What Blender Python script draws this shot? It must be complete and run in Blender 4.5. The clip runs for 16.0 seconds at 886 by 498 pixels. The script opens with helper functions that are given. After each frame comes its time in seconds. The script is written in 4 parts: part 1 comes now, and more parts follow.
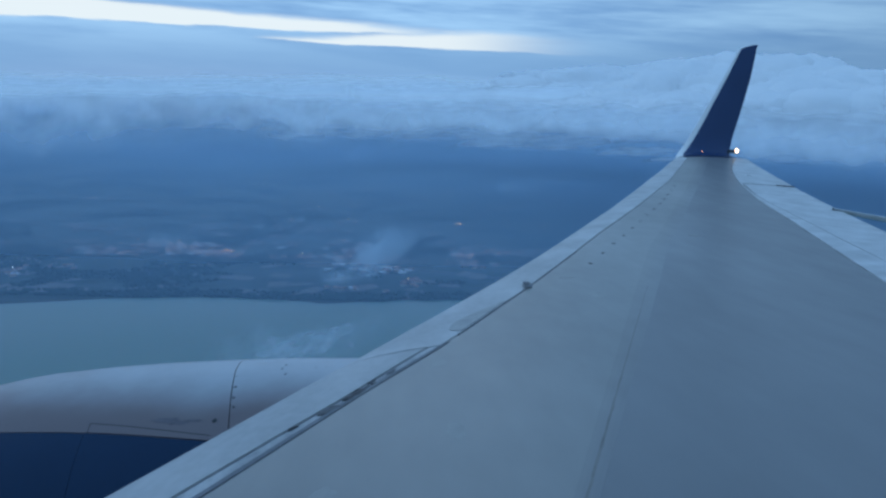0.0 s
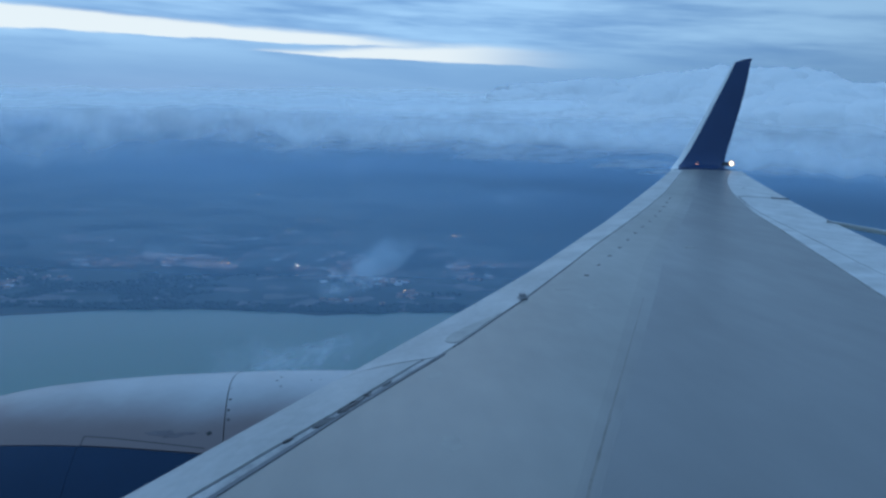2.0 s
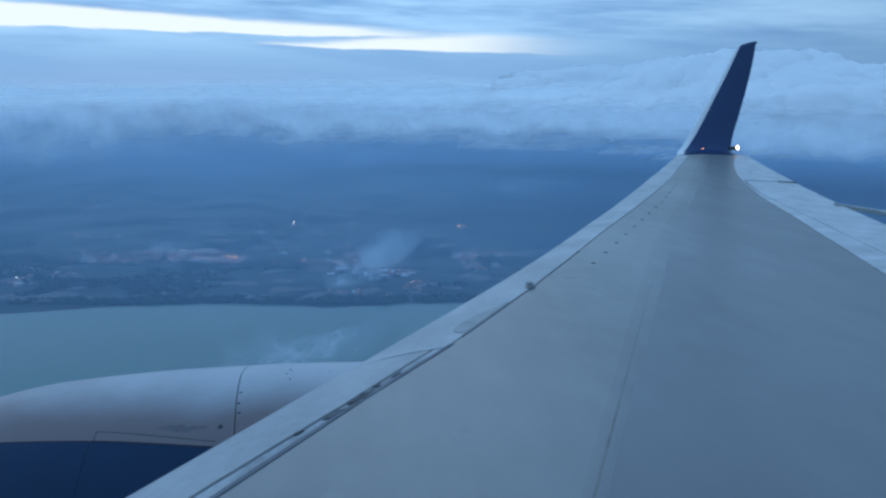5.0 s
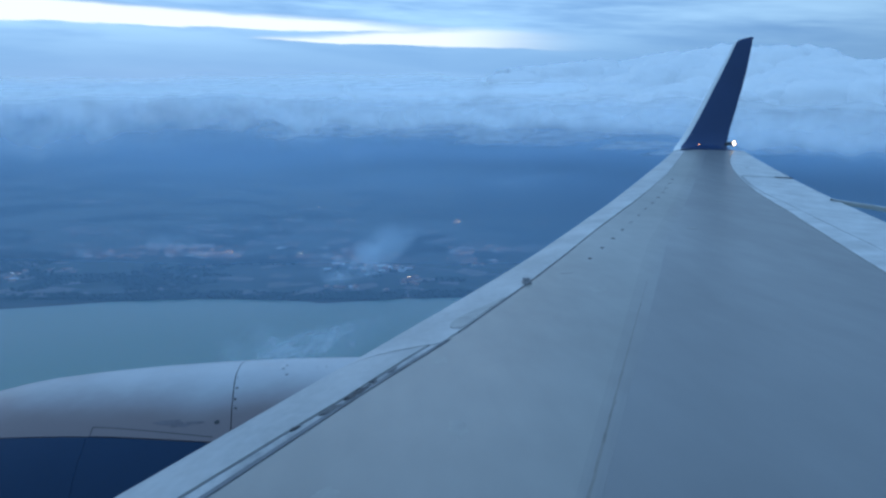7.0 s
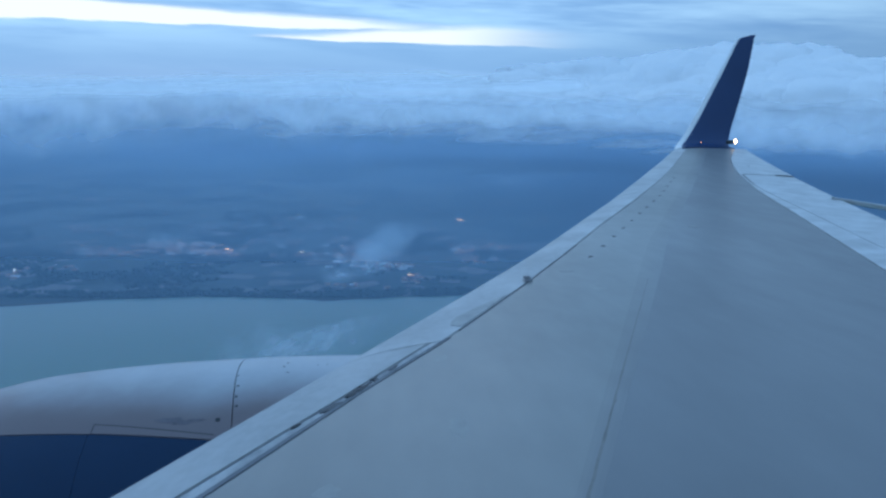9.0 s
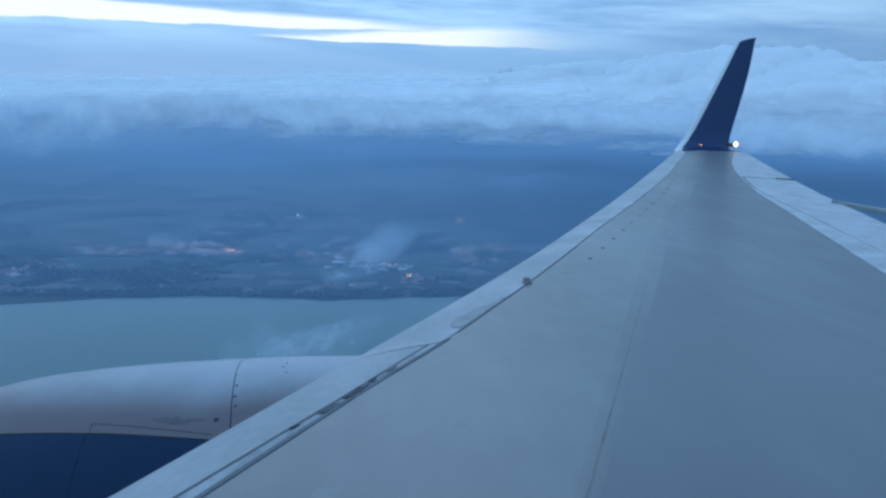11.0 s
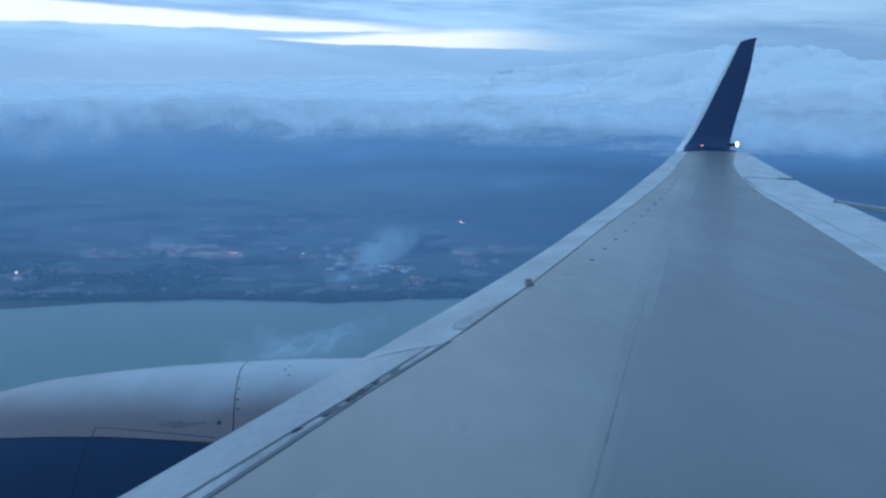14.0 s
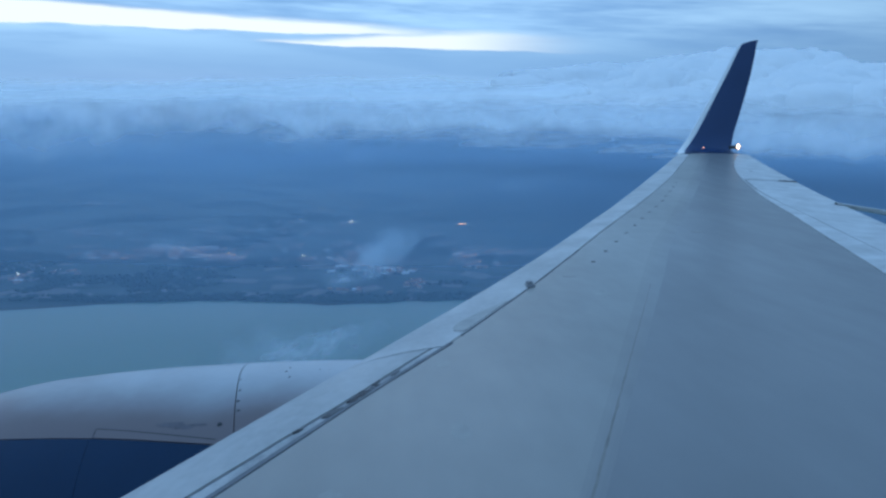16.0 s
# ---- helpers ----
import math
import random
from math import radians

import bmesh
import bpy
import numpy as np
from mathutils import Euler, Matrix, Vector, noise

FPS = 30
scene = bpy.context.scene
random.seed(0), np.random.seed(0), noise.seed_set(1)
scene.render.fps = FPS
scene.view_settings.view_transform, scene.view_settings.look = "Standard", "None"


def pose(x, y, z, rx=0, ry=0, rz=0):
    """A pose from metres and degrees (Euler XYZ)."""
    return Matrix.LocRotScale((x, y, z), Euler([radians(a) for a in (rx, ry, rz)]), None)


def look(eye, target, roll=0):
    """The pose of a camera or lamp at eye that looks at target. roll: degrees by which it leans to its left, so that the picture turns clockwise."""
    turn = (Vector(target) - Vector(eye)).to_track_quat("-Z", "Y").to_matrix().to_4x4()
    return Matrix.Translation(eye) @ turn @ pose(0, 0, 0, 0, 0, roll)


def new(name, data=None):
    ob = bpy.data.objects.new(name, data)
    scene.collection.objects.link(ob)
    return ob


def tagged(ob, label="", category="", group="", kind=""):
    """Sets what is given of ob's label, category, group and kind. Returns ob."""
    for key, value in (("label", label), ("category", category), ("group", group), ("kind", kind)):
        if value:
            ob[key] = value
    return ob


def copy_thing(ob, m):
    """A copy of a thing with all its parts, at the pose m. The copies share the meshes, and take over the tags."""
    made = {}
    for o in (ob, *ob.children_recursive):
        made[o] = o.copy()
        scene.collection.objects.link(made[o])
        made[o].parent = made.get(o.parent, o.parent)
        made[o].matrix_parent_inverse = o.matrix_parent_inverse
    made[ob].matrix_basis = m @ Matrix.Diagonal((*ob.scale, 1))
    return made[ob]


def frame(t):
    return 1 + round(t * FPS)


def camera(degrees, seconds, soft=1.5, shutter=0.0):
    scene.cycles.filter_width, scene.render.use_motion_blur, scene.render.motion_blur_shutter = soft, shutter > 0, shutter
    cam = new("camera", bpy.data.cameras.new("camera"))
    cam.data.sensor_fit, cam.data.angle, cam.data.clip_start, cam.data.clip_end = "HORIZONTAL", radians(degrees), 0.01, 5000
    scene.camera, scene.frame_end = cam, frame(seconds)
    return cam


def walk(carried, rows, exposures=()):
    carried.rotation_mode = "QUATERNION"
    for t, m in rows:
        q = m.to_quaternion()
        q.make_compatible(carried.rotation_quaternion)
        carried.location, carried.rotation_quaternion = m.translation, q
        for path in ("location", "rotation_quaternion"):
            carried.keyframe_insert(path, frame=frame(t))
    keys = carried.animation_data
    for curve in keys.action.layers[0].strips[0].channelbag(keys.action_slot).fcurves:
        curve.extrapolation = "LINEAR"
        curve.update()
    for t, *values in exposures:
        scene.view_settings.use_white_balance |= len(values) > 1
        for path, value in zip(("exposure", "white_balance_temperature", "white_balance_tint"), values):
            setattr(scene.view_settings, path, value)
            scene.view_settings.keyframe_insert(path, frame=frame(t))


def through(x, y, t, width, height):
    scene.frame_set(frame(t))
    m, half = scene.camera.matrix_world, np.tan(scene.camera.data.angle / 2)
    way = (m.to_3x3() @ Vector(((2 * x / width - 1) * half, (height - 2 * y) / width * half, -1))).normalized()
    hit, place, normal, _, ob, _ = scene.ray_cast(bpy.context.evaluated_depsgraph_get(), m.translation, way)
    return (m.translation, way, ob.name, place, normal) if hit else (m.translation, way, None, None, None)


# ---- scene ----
# ---- camera: held at a cabin window, steady but for the hand ----
EYE_ALT = 345.8
cam = camera(62.76, 16.0, soft=2.6)
walk(cam, [
    (0.0, pose(1.595, 1.731, 345.773, 76.464, -0.804, 0.266)),
    (0.5, pose(1.595, 1.731, 345.771, 76.625, -0.850, 0.168)),
    (1.0, pose(1.592, 1.729, 345.770, 77.083, -0.968, -0.026)),
    (1.5, pose(1.595, 1.731, 345.772, 77.396, -0.880, -0.110)),
    (2.0, pose(1.595, 1.732, 345.771, 77.422, -0.912, -0.033)),
    (2.5, pose(1.593, 1.730, 345.770, 77.606, -0.603, 0.013)),
    (3.0, pose(1.594, 1.729, 345.772, 77.758, -0.081, 0.032)),
    (3.5, pose(1.593, 1.730, 345.770, 77.581, 0.272, 0.132)),
    (4.0, pose(1.594, 1.731, 345.771, 77.249, 0.350, 0.310)),
    (6.5, pose(1.595, 1.731, 345.773, 76.216, 0.023, 0.033)),
    (7.0, pose(1.596, 1.732, 345.773, 76.271, 0.161, -0.027)),
    (7.5, pose(1.597, 1.734, 345.774, 76.201, 0.097, 0.001)),
    (8.0, pose(1.598, 1.734, 345.774, 76.016, 0.222, 0.035)),
    (8.5, pose(1.595, 1.733, 345.773, 75.965, 0.171, 0.042)),
    (9.0, pose(1.597, 1.732, 345.773, 76.117, 0.129, 0.064)),
    (11.5, pose(1.597, 1.733, 345.775, 76.225, -0.255, 0.125)),
    (12.0, pose(1.596, 1.732, 345.774, 76.384, -0.193, 0.040)),
    (12.5, pose(1.597, 1.733, 345.774, 76.651, -0.185, 0.001)),
    (13.0, pose(1.597, 1.733, 345.773, 76.459, -0.001, 0.036)),
    (13.5, pose(1.595, 1.732, 345.773, 76.100, 0.050, 0.121)),
    (14.0, pose(1.597, 1.733, 345.775, 76.327, 0.136, 0.184)),
    (14.5, pose(1.597, 1.733, 345.775, 76.494, 0.167, 0.306)),
    (15.0, pose(1.597, 1.734, 345.773, 76.463, 0.176, 0.308)),
    (15.5, pose(1.597, 1.734, 345.774, 76.403, 0.125, 0.355)),
    (16.0, pose(1.597, 1.734, 345.774, 76.482, 0.077, 0.269)),
], exposures=[(0.0, -0.22), (3.5, -0.20), (4.2, -0.17), (6.5, 0.07), (7.0, 0.06), (8.0, 0.05), (9.5, 0.05), (16.0, 0.01)])

# ---- world: overcast dusk sky, brighter slit of clear sky low over the horizon ----
W = bpy.data.worlds.new("sky")
scene.world = W
W.use_nodes = True
wn, wl = W.node_tree.nodes, W.node_tree.links
wn.clear()


def wmath(op, a, b=None, clamp=False):
    n = wn.new("ShaderNodeMath")
    n.operation, n.use_clamp = op, clamp
    for i, v in enumerate((a, b)):
        if v is None:
            continue
        if isinstance(v, (int, float)):
            n.inputs[i].default_value = v
        else:
            wl.new(v, n.inputs[i])
    return n.outputs[0]


def wrange(v, a, b, lo=0.0, hi=1.0):
    n = wn.new("ShaderNodeMapRange")
    n.interpolation_type = "SMOOTHSTEP"
    wl.new(v, n.inputs["Value"])
    for key, val in (("From Min", a), ("From Max", b), ("To Min", lo), ("To Max", hi)):
        n.inputs[key].default_value = val
    return n.outputs["Result"]


def wnoise(vec, scale, detail, rough=0.55):
    n = wn.new("ShaderNodeTexNoise")
    wl.new(vec, n.inputs["Vector"])
    n.inputs["Scale"].default_value, n.inputs["Detail"].default_value, n.inputs["Roughness"].default_value = scale, detail, rough
    return n.outputs["Fac"]


def wmix(fac, a, b):
    n = wn.new("ShaderNodeMix")
    n.data_type = "RGBA"
    wl.new(fac, n.inputs["Factor"])
    for key, v in (("A", a), ("B", b)):
        socket = [s for s in n.inputs if s.name == key and s.type == "RGBA"][0]
        if isinstance(v, tuple):
            socket.default_value = (*v, 1)
        else:
            wl.new(v, socket)
    return [s for s in n.outputs if s.type == "RGBA"][0]


def wvec(x, y, z):
    n = wn.new("ShaderNodeCombineXYZ")
    for i, v in enumerate((x, y, z)):
        if isinstance(v, (int, float)):
            n.inputs[i].default_value = v
        else:
            wl.new(v, n.inputs[i])
    return n.outputs[0]


SUN_EL, SUN_ROT = radians(7.0), radians(-22.0)
sky = wn.new("ShaderNodeTexSky")
sky.sky_type = "NISHITA"
sky.sun_disc = False
sky.air_density, sky.dust_density, sky.ozone_density = 1.0, 0.2, 5.0
sky.sun_elevation, sky.sun_rotation = SUN_EL, SUN_ROT
sep = wn.new("ShaderNodeSeparateXYZ")
wl.new(wn.new("ShaderNodeTexCoord").outputs["Generated"], sep.inputs[0])
dx, dy, dz = sep.outputs
az = wmath("ARCTAN2", dx, dy)
el = wmath("ARCSINE", dz)
# stratus in sheets: long in azimuth, thin in height
strata = wvec(wmath("MULTIPLY", az, 1.6), wmath("MULTIPLY", wmath("ADD", el, wmath("MULTIPLY", az, 0.05)), 15.0), 0.0)
n_big = wnoise(strata, 1.7, 4.0)
n_fine = wnoise(strata, 5.0, 5.0)
shade = wmath("ADD", wmath("MULTIPLY", n_big, 0.7), wmath("MULTIPLY", n_fine, 0.3))
cloud = wmix(wrange(shade, 0.33, 0.62), (0.195, 0.415, 0.785), (0.43, 0.745, 1.12))
# the sheet is thinner and brighter overhead
lift = wrange(el, 0.10, 1.2)
cloud = wmix(lift, cloud, (0.335, 0.665, 1.16))
# the open slit under the cloud sheet: a long tongue, and a second one under its eastern end
warp = wmath("MULTIPLY", wmath("SUBTRACT", n_fine, 0.5), 0.014)
edge_el = wmath("ADD", el, warp)


def tongue(low, low_slope, high, high_slope, feather, west0, west1, east0, east1):
    """Clear sky between two lines that slope down to the east, sharp below and frayed above."""
    over = wmath("SUBTRACT", edge_el, wmath("SUBTRACT", low, wmath("MULTIPLY", az, low_slope)))
    under_top = wmath("SUBTRACT", edge_el, wmath("SUBTRACT", high, wmath("MULTIPLY", az, high_slope)))
    body = wmath("MULTIPLY", wrange(over, -0.0015, 0.0025), wrange(under_top, -feather, 0.4 * feather, 1.0, 0.0))
    body = wmath("MULTIPLY", body, wrange(az, west0, west1))
    return wmath("MULTIPLY", body, wrange(az, east0, east1, 1.0, 0.0))


slit = wmath("MAXIMUM", tongue(0.0485, 0.020, 0.0610, 0.055, 0.010, -1.5, -0.9, -0.22, 0.12), tongue(0.0315, 0.035, 0.0570, -0.055, 0.012, -0.27, -0.23, -0.10, 0.26))
# both end under the same frayed upper edge
slit = wmath("MULTIPLY", slit, wrange(wmath("ADD", edge_el, wmath("MULTIPLY", az, 0.055)), 0.050, 0.068, 1.0, 0.0))
# haze at and under the horizon
haze = wrange(el, 0.01, 0.075, 1.0, 0.0)
cloud = wmix(wmath("MULTIPLY", haze, 0.85), cloud, (0.225, 0.455, 0.80))
cloud = wmix(wrange(slit, 0.0, 0.9, 0.0, 0.97), cloud, (0.93, 1.04, 1.10))
# the farthest land, sunk in the haze
cloud = wmix(wrange(el, -0.070, -0.022, 1.0, 0.0), cloud, (0.055, 0.135, 0.27))
heavy = wn.new("ShaderNodeMix")
heavy.data_type, heavy.blend_type = "RGBA", "MULTIPLY"
heavy.inputs["Factor"].default_value = 1.0
hv = [q for q in heavy.inputs if q.type == "RGBA"]
wl.new(cloud, hv[0])
grey = wn.new("ShaderNodeCombineXYZ")
for i in range(3):
    wl.new(wrange(dx, -0.05, 0.75, 1.0, 0.72), grey.inputs[i])
wl.new(grey.outputs[0], hv[1])
cloud = [q for q in heavy.outputs if q.type == "RGBA"][0]
add = wn.new("ShaderNodeMix")
add.data_type, add.blend_type = "RGBA", "ADD"
add.inputs["Factor"].default_value = 0.002
ra = [s for s in add.inputs if s.type == "RGBA"]
wl.new(cloud, ra[0])
wl.new(sky.outputs[0], ra[1])
bg = wn.new("ShaderNodeBackground")
wl.new([s for s in add.outputs if s.type == "RGBA"][0], bg.inputs["Color"])
bg.inputs["Strength"].default_value = 1.0
wl.new(bg.outputs[0], wn.new("ShaderNodeOutputWorld").inputs[0])

sun = new("sun", bpy.data.lights.new("sun", "SUN"))
sun.data.energy, sun.data.angle, sun.data.color = 0.12, radians(60), (1.0, 0.95, 0.90)
sun.matrix_world = look((0, 0, 600), (-600 * math.sin(SUN_ROT) * math.cos(SUN_EL), -600 * math.cos(SUN_ROT) * math.cos(SUN_EL), 600 - 600 * math.sin(SUN_EL)))


# ---- materials ----
def material(name, color, rough=0.5, metal=0.0, vary=0.12, scale=3.0, fine=60.0, bump=0.0, stretch=(1, 1, 1), color2=None, coat=0.0, spec=0.5, per_object=0.0):
    """Painted or natural surface: two scales of colour change, uneven gloss and a fine relief."""
    m = bpy.data.materials.new(name)
    m.use_nodes = True
    n, l = m.node_tree.nodes, m.node_tree.links
    b = n["Principled BSDF"]
    tc = n.new("ShaderNodeTexCoord")
    mp = n.new("ShaderNodeMapping")
    mp.inputs["Scale"].default_value = stretch
    l.new(tc.outputs["Object"], mp.inputs[0])
    big, small = n.new("ShaderNodeTexNoise"), n.new("ShaderNodeTexNoise")
    big.inputs["Scale"].default_value, big.inputs["Detail"].default_value = scale, 5
    small.inputs["Scale"].default_value, small.inputs["Detail"].default_value = fine, 4
    l.new(mp.outputs[0], big.inputs["Vector"])
    l.new(mp.outputs[0], small.inputs["Vector"])
    mixf = n.new("ShaderNodeMath")
    mixf.operation = "MULTIPLY_ADD"
    l.new(small.outputs["Fac"], mixf.inputs[0])
    mixf.inputs[1].default_value = 0.4
    l.new(big.outputs["Fac"], mixf.inputs[2])
    rng = n.new("ShaderNodeMapRange")
    l.new(mixf.outputs[0], rng.inputs["Value"])
    rng.inputs["From Min"].default_value, rng.inputs["From Max"].default_value = 0.45, 0.95
    mix = n.new("ShaderNodeMix")
    mix.data_type = "RGBA"
    l.new(rng.outputs[0], mix.inputs["Factor"])
    ca = [s for s in mix.inputs if s.type == "RGBA"]
    second = color2 or tuple(c * (1 - vary * 2) for c in color)
    ca[0].default_value = (*color, 1)
    ca[1].default_value = (*second, 1)
    out = [s for s in mix.outputs if s.type == "RGBA"][0]
    if per_object:
        info, hsv = n.new("ShaderNodeObjectInfo"), n.new("ShaderNodeHueSaturation")
        rr = n.new("ShaderNodeMapRange")
        l.new(info.outputs["Random"], rr.inputs["Value"])
        rr.inputs["To Min"].default_value, rr.inputs["To Max"].default_value = 1 - per_object, 1 + per_object
        l.new(rr.outputs[0], hsv.inputs["Value"])
        l.new(out, hsv.inputs["Color"])
        out = hsv.outputs[0]
    l.new(out, b.inputs["Base Color"])
    ro = n.new("ShaderNodeMapRange")
    l.new(mixf.outputs[0], ro.inputs["Value"])
    ro.inputs["From Min"].default_value, ro.inputs["From Max"].default_value = 0.4, 1.0
    ro.inputs["To Min"].default_value, ro.inputs["To Max"].default_value = max(0.02, rough * 0.85), min(1, rough * 1.2)
    l.new(ro.outputs[0], b.inputs["Roughness"])
    b.inputs["Metallic"].default_value = metal
    b.inputs["Specular IOR Level"].default_value = spec
    b.inputs["Coat Weight"].default_value = coat
    b.inputs["Coat Roughness"].default_value = 0.25
    if bump:
        bp = n.new("ShaderNodeBump")
        bp.inputs["Strength"].default_value, bp.inputs["Distance"].default_value = 0.4, bump
        l.new(small.outputs["Fac"], bp.inputs["Height"])
        l.new(bp.outputs[0], b.inputs["Normal"])
    return m


def shaded_low(name, color, shade_tone, z0, z1):
    """Glossy white paint that browns raggedly towards the lower seam; the flank's shade is put into the colour."""
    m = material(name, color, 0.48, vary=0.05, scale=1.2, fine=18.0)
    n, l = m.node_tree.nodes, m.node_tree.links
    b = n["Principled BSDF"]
    plain_tone = b.inputs["Base Color"].links[0].from_socket
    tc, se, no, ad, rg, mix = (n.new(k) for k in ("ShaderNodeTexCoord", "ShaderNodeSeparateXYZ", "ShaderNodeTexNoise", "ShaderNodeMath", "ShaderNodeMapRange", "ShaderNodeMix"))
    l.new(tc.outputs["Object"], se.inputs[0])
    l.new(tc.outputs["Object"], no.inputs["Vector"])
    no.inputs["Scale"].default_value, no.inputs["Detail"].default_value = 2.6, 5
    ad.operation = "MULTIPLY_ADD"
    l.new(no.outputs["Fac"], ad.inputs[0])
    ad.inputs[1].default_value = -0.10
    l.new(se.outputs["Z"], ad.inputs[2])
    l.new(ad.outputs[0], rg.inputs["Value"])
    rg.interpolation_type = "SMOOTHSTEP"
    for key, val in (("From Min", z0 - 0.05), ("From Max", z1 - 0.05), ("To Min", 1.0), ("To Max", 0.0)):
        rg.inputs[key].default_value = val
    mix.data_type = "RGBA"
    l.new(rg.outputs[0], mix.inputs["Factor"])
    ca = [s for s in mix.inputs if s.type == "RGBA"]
    l.new(plain_tone, ca[0])
    ca[1].default_value = (*shade_tone, 1)
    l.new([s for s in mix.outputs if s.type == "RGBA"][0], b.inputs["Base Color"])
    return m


def glowing(name, color, strength):
    m = bpy.data.materials.new(name)
    m.use_nodes = True
    b = m.node_tree.nodes["Principled BSDF"]
    b.inputs["Base Color"].default_value = (*color, 1)
    b.inputs["Emission Color"].default_value = (*color, 1)
    b.inputs["Emission Strength"].default_value = strength
    return m


def cloud_material(name, low, high, scale, color=(0.93, 0.94, 0.95), thin=(0.93, 0.94, 0.95), top=1.0, through=0.12, ragged=1.0, stretch=(1, 1, 1), soft=0.0, detail=6.0):
    """Cloud: white scattering matter that thins out raggedly where its cover is low; thin parts are duller than thick ones."""
    m = bpy.data.materials.new(name)
    m.use_nodes = True
    n, l = m.node_tree.nodes, m.node_tree.links
    n.clear()
    tc, mp, no, at = n.new("ShaderNodeTexCoord"), n.new("ShaderNodeMapping"), n.new("ShaderNodeTexNoise"), n.new("ShaderNodeAttribute")
    mp.inputs["Scale"].default_value = stretch
    l.new(tc.outputs["Object"], mp.inputs[0])
    l.new(mp.outputs[0], no.inputs["Vector"])
    no.inputs["Scale"].default_value, no.inputs["Detail"].default_value, no.inputs["Roughness"].default_value = scale, detail, 0.55
    at.attribute_name = "cover"
    s = n.new("ShaderNodeMath")
    s.operation = "MULTIPLY_ADD"
    l.new(no.outputs["Fac"], s.inputs[0])
    s.inputs[1].default_value = ragged
    l.new(at.outputs["Fac"], s.inputs[2])
    r = n.new("ShaderNodeMapRange")
    r.interpolation_type = "SMOOTHSTEP"
    l.new(s.outputs[0], r.inputs["Value"])
    for key, val in (("From Min", low), ("From Max", high), ("To Max", top)):
        r.inputs[key].default_value = val
    tone, mixc = n.new("ShaderNodeMapRange"), n.new("ShaderNodeMix")
    mixc.data_type = "RGBA"
    l.new(no.outputs["Fac"], tone.inputs["Value"])
    tone.inputs["From Min"].default_value, tone.inputs["From Max"].default_value = 0.38, 0.62
    l.new(tone.outputs[0], mixc.inputs["Factor"])
    ca = [q for q in mixc.inputs if q.type == "RGBA"]
    ca[0].default_value, ca[1].default_value = (*thin, 1), (*color, 1)
    cout = [q for q in mixc.outputs if q.type == "RGBA"][0]
    d, t, mx, tr, fin, o = (n.new(k) for k in ("ShaderNodeBsdfDiffuse", "ShaderNodeBsdfTranslucent", "ShaderNodeMixShader", "ShaderNodeBsdfTransparent", "ShaderNodeMixShader", "ShaderNodeOutputMaterial"))
    l.new(cout, d.inputs[0])
    l.new(cout, t.inputs[0])
    mx.inputs[0].default_value = through
    if soft:
        # light wanders through the matter: its shading follows the surface only in part
        geo, v1, v2, v3 = n.new("ShaderNodeNewGeometry"), n.new("ShaderNodeVectorMath"), n.new("ShaderNodeVectorMath"), n.new("ShaderNodeVectorMath")
        v1.operation, v2.operation, v3.operation = "SCALE", "ADD", "NORMALIZE"
        l.new(geo.outputs["Normal"], v1.inputs[0])
        v1.inputs["Scale"].default_value = 1 - soft
        l.new(v1.outputs[0], v2.inputs[0])
        v2.inputs[1].default_value = (0, -0.25 * soft, soft)
        l.new(v2.outputs[0], v3.inputs[0])
        l.new(v3.outputs[0], d.inputs["Normal"])
    l.new(d.outputs[0], mx.inputs[1])
    l.new(t.outputs[0], mx.inputs[2])
    l.new(r.outputs[0], fin.inputs[0])
    l.new(tr.outputs[0], fin.inputs[1])
    l.new(mx.outputs[0], fin.inputs[2])
    l.new(fin.outputs[0], o.inputs[0])
    return m



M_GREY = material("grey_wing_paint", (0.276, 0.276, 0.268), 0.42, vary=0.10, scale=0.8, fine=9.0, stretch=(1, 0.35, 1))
M_STRIP = material("scuffed_strip_paint", (0.52, 0.525, 0.53), 0.6, scale=7.0, fine=45.0, color2=(0.24, 0.25, 0.26), stretch=(1.6, 0.7, 1))
M_WHITE = material("white_paint", (0.80, 0.80, 0.80), 0.30, vary=0.04, scale=1.5, fine=14.0)
# inboard slat paint, a darker tone than the outer slats'
M_ALU = material("worn_light_metal_paint", (0.455, 0.46, 0.465), 0.58, vary=0.15, spec=0.35, scale=3.0, fine=30.0, stretch=(1, 0.5, 1))
M_SLAT = material("pale_slat_paint", (0.53, 0.535, 0.54), 0.55, vary=0.15, spec=0.35, scale=3.0, fine=30.0, stretch=(1, 0.5, 1))
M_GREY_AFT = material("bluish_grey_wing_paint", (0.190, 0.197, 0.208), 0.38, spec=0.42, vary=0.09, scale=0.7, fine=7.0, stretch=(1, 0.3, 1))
M_EDGE = material("bare_winglet_edge", (0.80, 0.80, 0.80), 0.35, vary=0.04, scale=3.0)
M_FLAP = material("pale_flap_paint", (0.60, 0.61, 0.62), 0.55, vary=0.16, scale=4.5, fine=16.0, stretch=(0.8, 0.9, 1))
M_NAVY = material("navy_paint", (0.004, 0.031, 0.080), 0.35, spec=0.18, vary=0.06, scale=1.5, fine=20.0)
# cowl navy lightened: the winglet's stronger light is put into the colour
M_WINGLET = material("lit_navy_paint", (0.012, 0.042, 0.125), 0.38, spec=0.4, vary=0.08, scale=1.2, fine=16.0)
# shade on the cowl's lower flank goes into its colour
M_COWL = shaded_low("white_cowl_paint", (0.43, 0.465, 0.50), (0.175, 0.135, 0.140), -0.22, -0.020)
M_JOINT = material("grey_joint_filler", (0.235, 0.228, 0.218), 0.6, vary=0.2, scale=5.0, fine=40.0)
